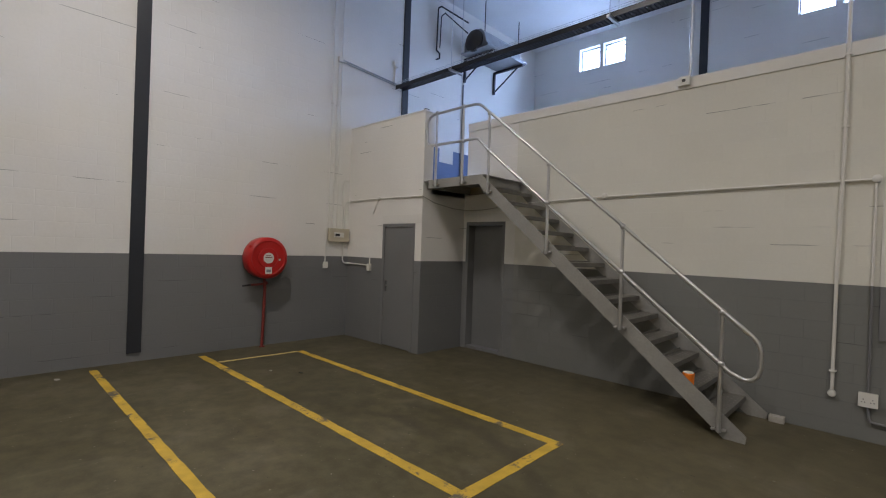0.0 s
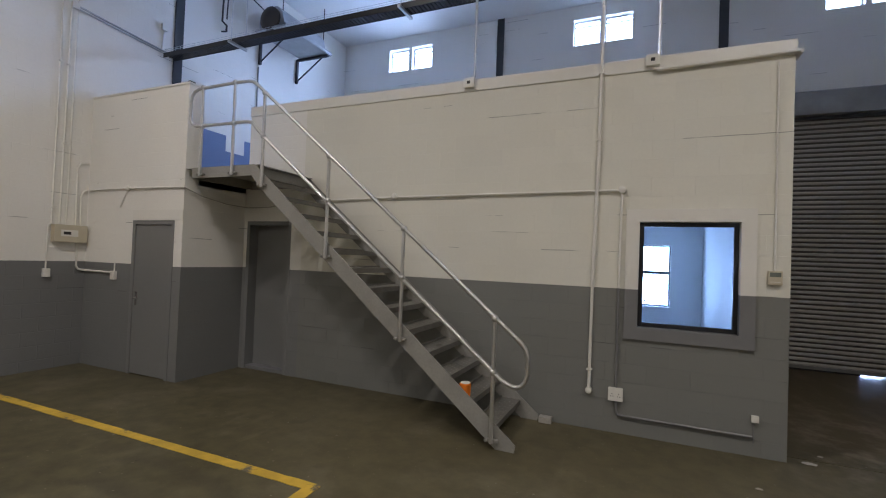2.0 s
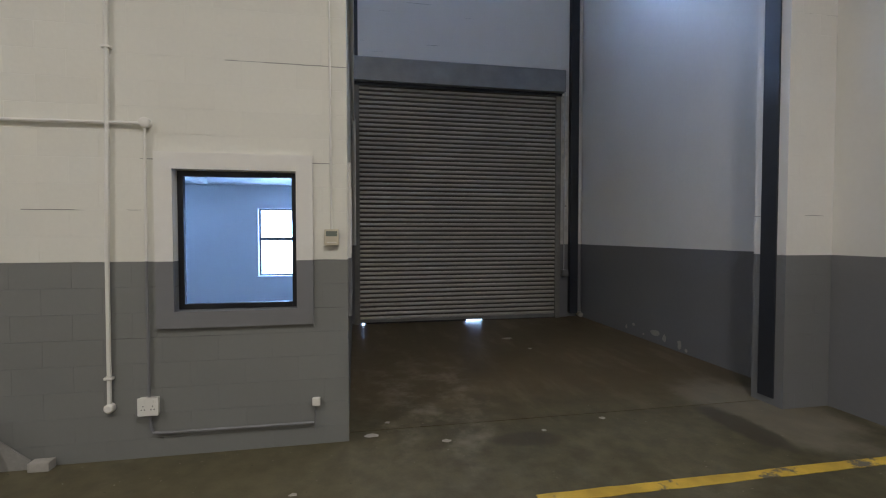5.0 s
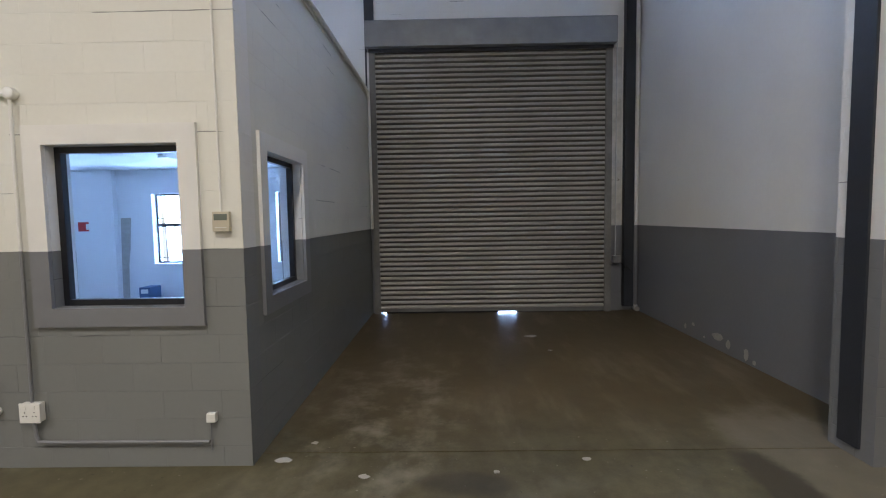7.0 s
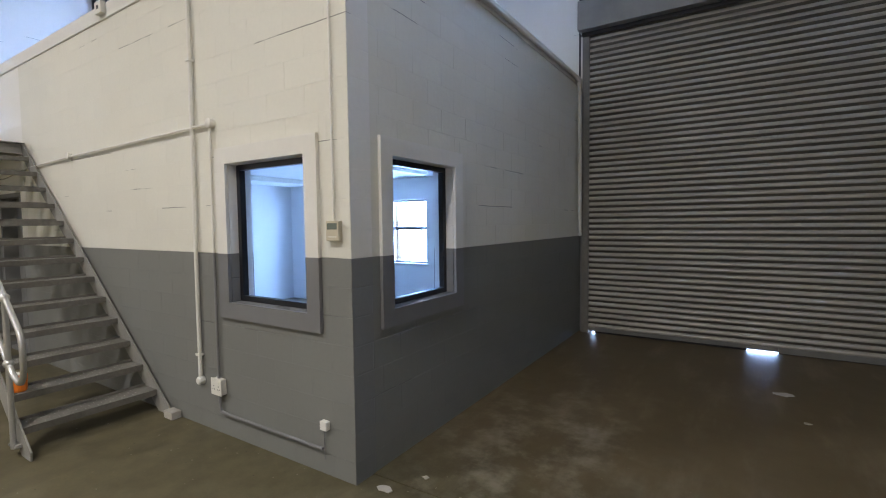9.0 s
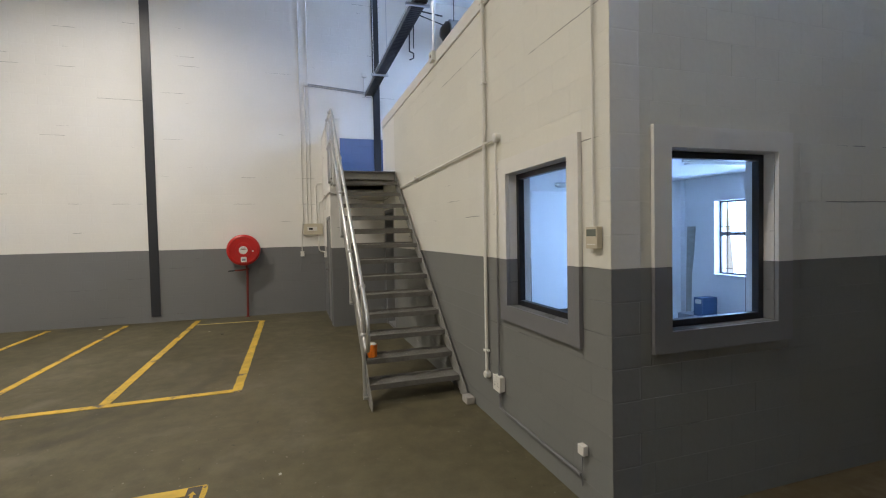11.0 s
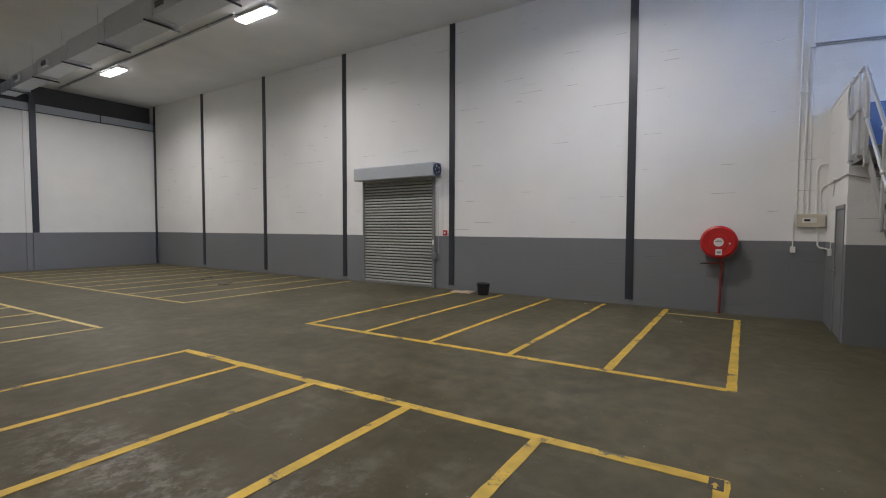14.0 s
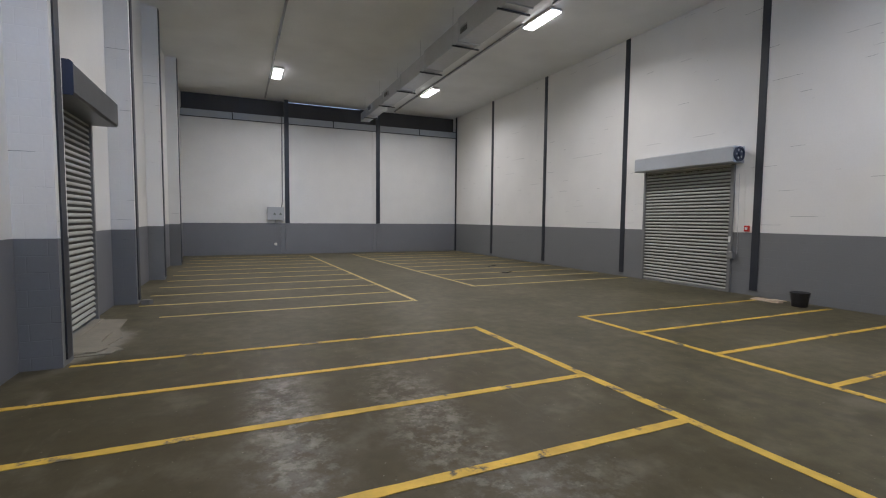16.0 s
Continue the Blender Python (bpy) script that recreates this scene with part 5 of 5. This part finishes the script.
# on the store wall and west wall by the distribution board
BW = BLK_Y - 0.016
conduit([(-8.55, BW, 2.49), (-7.74, BW, 2.50), (BLK_X + 0.01, BW, 2.49)], 0.012)
conduit([(BLK_X + 0.012, BW, 2.485), (BLK_X + 0.02, BLK_Y + 0.25, 2.40), (BLK_X + 0.03, -0.35, 2.345), (BLK_X + 0.1, -0.05, 2.33), (-6.2, -0.02, 2.335), (-5.8, -0.02, 2.37), (-5.45, -0.024, 2.41)], 0.006, RUBBLE, label="thin loose cable sagging under the stair landing")
conduit([(-7.72, BW, 2.48), (-7.76, BW, 2.42), (-7.86, BW, 2.24)], 0.008)
single("junction_box", lathe([(0.034, 0.014), (0.034, -0.018), (0.026, -0.024), (0.0, -0.024)], (-7.72, BW, 2.50), "Y", 16), WHITE_SMOOTH, "small round white painted junction box", "junction box", "junction boxes", smooth=True)
WW = WX + 0.016
conduit([(WW, -1.430, TOP), (WW, -1.435, 1.98), (WW, -1.470, 1.95), (WW, -1.475, 1.36)], 0.010, clips=[(WW, -1.430, 4.22), (WW, -1.430, 2.2)])
conduit([(WW, -1.330, 5.0), (WW, -1.340, 1.98)], 0.012, clips=[(WW, -1.335, 4.2), (WW, -1.335, 3.1)])
conduit([(WW, -1.250, TOP), (WW, -1.260, 1.98)], 0.008)
conduit([(WW, -1.140, 1.98), (WW, -1.150, 2.78), (WW, -1.110, 2.86), (WW, -1.010, 2.88)], 0.012)
conduit([(WW, -1.080, 1.98), (WW, -1.090, 2.38), (WW, -1.060, 2.46), (WW, -1.010, 2.49)], 0.012)
conduit([(WW, -1.290, 5.06), (WW, 0.080, 4.96)], 0.014, GALV, label="galvanised conduit high on the west wall")
conduit([(WW, -1.290, 5.02), (WW, 0.080, 4.92)], 0.010, GALV, label="galvanised conduit high on the west wall")
wall_box("outlet_box", WX + 0.001, WX + 0.05, -1.34, -1.25, 5.0, 5.09, PLASTIC, "small white box at a conduit corner", "outlet box")
conduit([(WW, -0.020, 4.98), (WW, 0.000, 5.30)], 0.012)
wall_box("outlet_box", WX + 0.001, WX + 0.05, -0.05, 0.05, 5.30, 5.40, PLASTIC, "small white box at a conduit corner", "outlet box")
db = thing("distribution_board", (WX + 0.05, -1.12, 1.72), "beige surface distribution board with a dark breaker window", "distribution board")
part("case", box(WX + 0.001, WX + 0.085, -1.43, -1.02, 1.73, 1.97, 0.010), BEIGE, db)
part("breaker_cover", box(WX + 0.0855, WX + 0.09, -1.35, -1.14, 1.81, 1.90, 0.003), PLASTIC, db)
part("breaker", box(WX + 0.0905, WX + 0.094, -1.32, -1.23, 1.835, 1.875), BLACK, db)
wall_box("outlet_box", WX + 0.001, WX + 0.05, -1.51, -1.43, 1.25, 1.365, PLASTIC, "white isolator box on the wall", "outlet box", bevel=0.008)
conduit([(WW, -1.110, 1.719), (WW, -1.110, 1.40), (WW, -1.080, 1.355), (WW, -1.015, 1.34), (-8.45, BW, 1.34), (-7.95, BW, 1.335)], 0.013, PLASTIC, label="white plastic conduit round the wall corner")
wall_box("outlet_box", -7.96, -7.88, BLK_Y - 0.05, BLK_Y - 0.001, 1.24, 1.36, PLASTIC, "white isolator box beside the store door", "outlet box", bevel=0.008)
conduit([(-7.92, BW, 1.36), (-7.92, BW, 1.47)], 0.010, PLASTIC)

conduit([(WW, 2.04, 5.5), (WW, 2.03, MEZZ + 0.01)], 0.016, GALV_DULL, clips=[(WW, 2.04, 4.4)], label="dull grey conduit down the wall from the fan unit")

# ---- hose reel ----
reel = thing("fire_hose_reel", (WX + 0.25, -2.575, 0), "red enamelled fire hose reel on a red standpipe", "fire hose reel")
HC = (WX + 0.16, -2.655, 1.43)
part("drum", lathe([(0.20, -0.08), (0.315, -0.08), (0.325, -0.065), (0.325, 0.115), (0.31, 0.135), (0.27, 0.145), (0.26, 0.135), (0.16, 0.135), (0.15, 0.148), (0.0, 0.148)], HC, "X", 40), RED, reel, smooth=True)
part("hub_label", lathe([(0.085, 0.149), (0.085, 0.151), (0.0, 0.1512)], HC, "X", 24), PLASTIC, reel, "round white paper label")
part("hub_print", box(HC[0] + 0.1513, HC[0] + 0.1518, -2.710, -2.600, 1.435, 1.447, bm=box(HC[0] + 0.1513, HC[0] + 0.1518, -2.695, -2.615, 1.465, 1.473)), RED_DULL, reel)
part("notice", box(HC[0] + 0.147, HC[0] + 0.1485, -2.705, -2.595, 1.18, 1.29), PLASTIC, reel, "square white notice")
part("notice_print", box(HC[0] + 0.1486, HC[0] + 0.149, -2.685, -2.615, 1.21, 1.25), GREY_CARD, reel)
part("tag", box(HC[0] + 0.1365, HC[0] + 0.138, -2.485, -2.455, 1.39, 1.42), PLASTIC, reel)
part("standpipe", tube([(WX + 0.10, -2.625, 0.0), (WX + 0.10, -2.605, 0.95), (WX + 0.10, -2.625, 1.12)], 0.024, 12), RED_DULL, reel, smooth=True)
part("back_bracket", box(WX + 0.001, WX + 0.06, -2.725, -2.585, 1.28, 1.58, 0.004), RED_DULL, reel)
v = part("valve", tube([(WX + 0.10, -2.565, 1.02), (WX + 0.10, -2.745, 1.00), (WX + 0.12, -2.845, 1.00)], 0.018, 10, ball((WX + 0.10, -2.605, 1.02), 0.04)), RED_DULL, reel, smooth=True)
part("nozzle", tube([(WX + 0.12, -2.845, 1.0), (WX + 0.13, -2.975, 0.99)], 0.015, 8), BLACK, v, smooth=True)
part("pipe_flange", lathe([(0.045, 0.0), (0.045, 0.012), (0.03, 0.016)], (WX + 0.10, -2.625, 0.0), "Z", 14), RED_DULL, reel)

# ---- loose and small things ----
bucket = thing("bucket", (-8.12, -7.76, 0), "black plastic bucket standing by the wall", "bucket")
part("body", lathe([(0.13, 0.0), (0.135, 0.01), (0.165, 0.27), (0.178, 0.27), (0.178, 0.295), (0.165, 0.30), (0.158, 0.29), (0.125, 0.02), (0.0, 0.02)], (-8.12, -7.76, 0.0), "Z", 24), BLACK, bucket, smooth=True)
part("wire_handle", tube(arc((-8.12, -7.76, 0.26), 0.18, 0, -180, 12, (0, 1, 0), (0.85, 0, 0.5)), 0.004, 6), STEEL_DARK, bucket)
cb = thing("flattened_carton", (-8.25, -8.50, 0), "flattened brown cardboard carton on the floor by the wall", "cardboard")
part("sheet", prism([(-8.43, -8.82), (-8.09, -8.74), (-8.05, -8.16), (-8.21, -8.12), (-8.41, -8.24)], "Z", 0.002, 0.014), CARD, cb)
part("flap", prism([(-8.40, -8.42), (-8.15, -8.48), (-8.12, -8.17), (-8.37, -8.14)], "Z", 0.0145, 0.035), CARD, cb)
wall_box("call_point", WX + 0.001, WX + 0.05, -9.28, -9.17, 1.49, 1.63, RED, "red manual fire call point on the wall", "call point", [("glass", (WX + 0.0501, WX + 0.052, -9.255, -9.195, 1.53, 1.59), PLASTIC)])
conduit([(WX + 0.012, -9.32, 2.9), (WX + 0.012, -9.31, 1.64)], 0.006)
cup = thing("orange_carton", (-2.77, -0.92, RISE * 2), "crushed orange and white paper cup on a stair tread", "paper cup")
part("body", lathe([(0.045, 0.0), (0.05, 0.01), (0.056, 0.13), (0.05, 0.135), (0.0, 0.128)], (-2.74, -0.90, RISE * 2 + 0.002), "Z", 14), ORANGE, cup)
part("lid", lathe([(0.049, 0.0), (0.049, 0.006), (0.04, 0.010), (0.0, 0.010)], (-2.74, -0.90, RISE * 2 + 0.1375), "Z", 14), PLASTIC, cup, "white lid")
single("parapet_bracket", box(-6.68, -6.625, -0.98, -0.90, PARA + 0.001, PARA + 0.05, 0.006), BLACK, "small black bracket on the parapet end", "bracket")
single("rubble_block", box(-2.20, -2.065, -0.09, -0.005, 0.0, 0.065, 0.008), RUBBLE, "small grey concrete block at the stair foot", "block")


def lump(name, x, y, r, h, mat, label, category, seed):
    """An uneven flat stone or flake, resting on the floor."""
    rnd = random.Random(seed)
    n = 9
    pts = [(x + r * rnd.uniform(0.55, 1.1) * math.cos(2 * math.pi * i / n), y + 0.7 * r * rnd.uniform(0.55, 1.1) * math.sin(2 * math.pi * i / n)) for i in range(n)]
    bm = prism(pts, "Z", 0.001, h)
    return single(name, bm, mat, label, category)


for k, (x, y, r) in enumerate(((0.18, 0.07, 0.06), (0.33, 0.31, 0.03), (0.77, -0.14, 0.04), (-0.34, -0.72, 0.03), (-0.44, -0.95, 0.03), (2.44, 3.28, 0.09), (2.55, 2.6, 0.035), (1.62, -0.10, 0.03), (2.25, 0.05, 0.04), (1.1, -1.4, 0.02), (-0.6, -1.7, 0.02), (-1.3, -1.8, 0.018))):
    lump("paint_flake", x, y, r, 0.006, RUBBLE, "pale flake of paint lying on the floor", "debris", k)
for k, (x, y, r) in enumerate(((-7.1, -3.15, 0.03), (-8.2, -5.2, 0.05))):
    lump("paint_flake", x, y, r, 0.006, RUBBLE, "pale flake of paint lying on the floor", "debris", 40 + k)
for k, (x, y, r, h) in enumerate(((4.25, -9.12, 0.20, 0.03), (4.05, -9.5, 0.07, 0.02), (4.3, -9.95, 0.13, 0.02), (3.75, -9.15, 0.04, 0.012))):
    lump("rubble", x, y, r, h, SCREED, "broken piece of pale concrete on the floor", "rubble", 80 + k)
single("broken_threshold", prism([(4.52, -8.98), (4.22, -8.95), (3.82, -9.0), (3.74, -9.2), (3.95, -9.45), (3.86, -9.9), (4.02, -10.5), (4.05, -11.2), (4.50, -11.35)], "Z", 0.001, 0.014), SCREED, "pale broken concrete apron before the shutter", "concrete apron", kind="structure")
single("broken_threshold", prism([(4.44, -9.08), (3.98, -9.05), (3.90, -9.22), (4.06, -9.62), (4.05, -10.2), (4.38, -10.9), (4.40, -9.6)], "Z", 0.0145, 0.034), SCREED, "pale broken concrete apron before the shutter", "concrete apron", kind="structure")
lump("tar_blob", -6.77, -2.90, 0.035, 0.008, BLACK, "small black blob of tar stuck to the floor", "debris", 61)
for k, (x, y, r) in enumerate(((-5.6, -15.05, 0.16), (-5.9, -15.25, 0.09), (-6.4, -17.2, 0.12), (-6.05, -16.9, 0.07))):
    lump("floor_scrap", x, y, r, 0.02, STEEL_DARK, "dark scrap of rubber lying on the bay floor", "debris", 90 + k)
lump("loose_stone", 4.02, -12.72, 0.13, 0.09, STEEL_GREY, "dark grey stone beside a wall pier", "stone", 60)

tm = thing("tape_mark", (-1.235, -2.345, 0.004), "worn brown tape with a small yellow arrow on a bay line", "tape", kind="structure")
part("tape", box(-1.315, -1.155, -2.385, -2.295, 0.0045, 0.0055), TAPE, tm)
part("arrow", prism([(-1.255, -2.345), (-1.21, -2.32), (-1.21, -2.335), (-1.17, -2.335), (-1.17, -2.355), (-1.21, -2.355), (-1.21, -2.37)], "Z", 0.0056, 0.0062), YELLOW, tm)

# bare patches where paint has come off the east wall
for k, (y, z, w, h) in enumerate(((2.56, 0.16, 0.22, 0.12), (2.34, 0.12, 0.12, 0.10), (2.02, 0.10, 0.09, 0.15), (1.88, 0.05, 0.07, 0.06), (3.32, 0.11, 0.06, 0.08), (3.12, 0.18, 0.08, 0.05), (2.85, 0.08, 0.05, 0.04))):
    rnd = random.Random(70 + k)
    pts = [(y + w * rnd.uniform(0.5, 1.0) * math.cos(a * 0.785) * 0.6, z + h * rnd.uniform(0.5, 1.0) * math.sin(a * 0.785) * 0.6) for a in range(8)]
    single("bare_patch", prism(pts, "X", EX - 0.004, EX - 0.001), RUBBLE, "pale patch where grey paint has peeled off", "peeled paint", kind="structure")
# rainwater pipe in the loading bay corner
rp = thing("downpipe", (4.505, NY - 0.07, 0), "white and grey painted rainwater downpipe in the corner", "downpipe")
part("upper_pipe", tube([(4.505, NY - 0.07, DADO + 0.001), (4.505, NY - 0.07, TOP)], 0.045, 14), WHITE_SMOOTH, rp, smooth=True)
part("lower_pipe", tube([(4.505, NY - 0.07, 0.08), (4.505, NY - 0.07, DADO)], 0.045, 14), GREY_SMOOTH, rp, smooth=True)
part("shoe", tube([(4.505, NY - 0.07, 0.10), (4.505, NY - 0.09, 0.06), (4.505, NY - 0.18, 0.05)], 0.045, 14), RUBBLE, rp, smooth=True)

# far wall fittings
mb = thing("meter_box", (0.72, SY, 1.62), "white metal electrical box with warning labels", "electrical box")
part("case", box(0.36, 1.10, SY + 0.001, SY + 0.16, 1.62, 2.22, 0.008), BOX_GREY, mb)
part("door_edge", box(0.40, 1.06, SY + 0.1605, SY + 0.168, 1.66, 2.18, 0.004), BOX_GREY, mb)
for wx in (0.52, 0.78):
    part("warning_label", prism([(wx - 0.06, 1.86), (wx + 0.06, 1.86), (wx, 1.97)], "Y", SY + 0.1685, SY + 0.170), SCREEN, mb)
conduit([(0.46, SY + 0.03, 2.22), (0.42, SY + 0.03, 2.45), (0.40, SY + 0.03, 6.4)], 0.03, STEEL_GREY, label="grey cable up the far wall to the eaves")
conduit([(0.74, SY + 0.015, 1.62), (0.74, SY + 0.015, 0.55)], 0.010, GREY_SMOOTH, label="grey conduit down to a socket")
wall_box("wall_socket", 0.68, 0.80, SY + 0.001, SY + 0.05, 0.42, 0.54, PLASTIC, "white wall socket on the far dado", "wall socket")

# ---- blocks of the office walls: each a painted block with its own edges ----


def block_wall(parent, axis, a0, a1, plane, into, holes, first):
    """Courses of painted blocks, shared meshes by size."""
    row_h, length = 0.1885, 0.39
    z_rows = []
    z = DADO - 8 * row_h
    while z < PARA - 0.14 - 0.02:
        z_rows.append((max(z, 0.0), min(z + row_h, PARA - 0.14)))
        z += row_h
    cache = {}
    made = 0
    for r, (z0, z1) in enumerate(z_rows):
        if z1 - z0 < 0.03:
            continue
        x = a0 - (length / 2 if r % 2 else 0) - first
        while x < a1:
            b0, b1 = max(x, a0), min(x + length, a1)
            x += length
            pieces = [(b0, b1, z0, z1)]
            for h0, h1, hz0, hz1 in holes:
                cut = []
                for p in pieces:
                    if p[1] <= h0 or p[0] >= h1 or p[3] <= hz0 or p[2] >= hz1:
                        cut.append(p)
                        continue
                    if p[0] < h0:
                        cut.append((p[0], h0, p[2], p[3]))
                    if p[1] > h1:
                        cut.append((h1, p[1], p[2], p[3]))
                    if p[2] < hz0:
                        cut.append((max(p[0], h0), min(p[1], h1), p[2], hz0))
                    if p[3] > hz1:
                        cut.append((max(p[0], h0), min(p[1], h1), hz1, p[3]))
                pieces = cut
            for p in pieces:
                rough_face = (p[2] + p[3]) / 2 < DADO
                gap, proud = (0.0014, 0.0014) if rough_face else (0.0008, 0.0009)
                w, h = p[1] - p[0] - 0.0002, p[3] - p[2] - gap
                if w < 0.02 or h < 0.02:
                    continue
                grey = (p[2] + p[3]) / 2 < DADO
                key = (round(w, 3), round(h, 3), grey)
                if key not in cache:
                    bm = bmesh.new()
                    c = 0.0014
                    lo = [bm.verts.new((u, 0.0, v)) for u, v in ((0, 0), (w, 0), (w, h), (0, h))]
                    hi = [bm.verts.new((u, -proud, v)) for u, v in ((c * 0.4, c), (w - c * 0.4, c), (w - c * 0.4, h - c), (c * 0.4, h - c))]
                    bm.faces.new(hi)
                    for i in range(4):
                        bm.faces.new((lo[i], lo[(i + 1) % 4], hi[(i + 1) % 4], hi[i]))
                    cache[key] = mesh_from("block", bm, GREY_BLOCK if grey else WHITE_BLOCK)
                b = new("block", cache[key])
                b.parent = parent
                j = random.uniform(-0.00015, 0.00015)
                if axis == "X":
                    b.location = (p[0] + gap / 2, plane + j, p[2] + gap / 2)
                else:
                    b.location = (plane - j, p[0] + gap / 2, p[2] + gap / 2)
                    b.rotation_euler = (0, 0, radians(90))
                made += 1
    return made


m = 0.128
block_wall(bpy.data.objects["wall_office_south"], "X", -5.55, 0.0, 0.003, -1, [(W1[0] - m, W1[1] + m, W1[2] - m, W1[3] + m)], 0.10)
block_wall(bpy.data.objects["wall_office_east"], "Y", 0.0, NY, -0.003, 1, [(W2[0] - m, W2[1] + m, W2[2] - m, W2[3] + m)], 0.29)
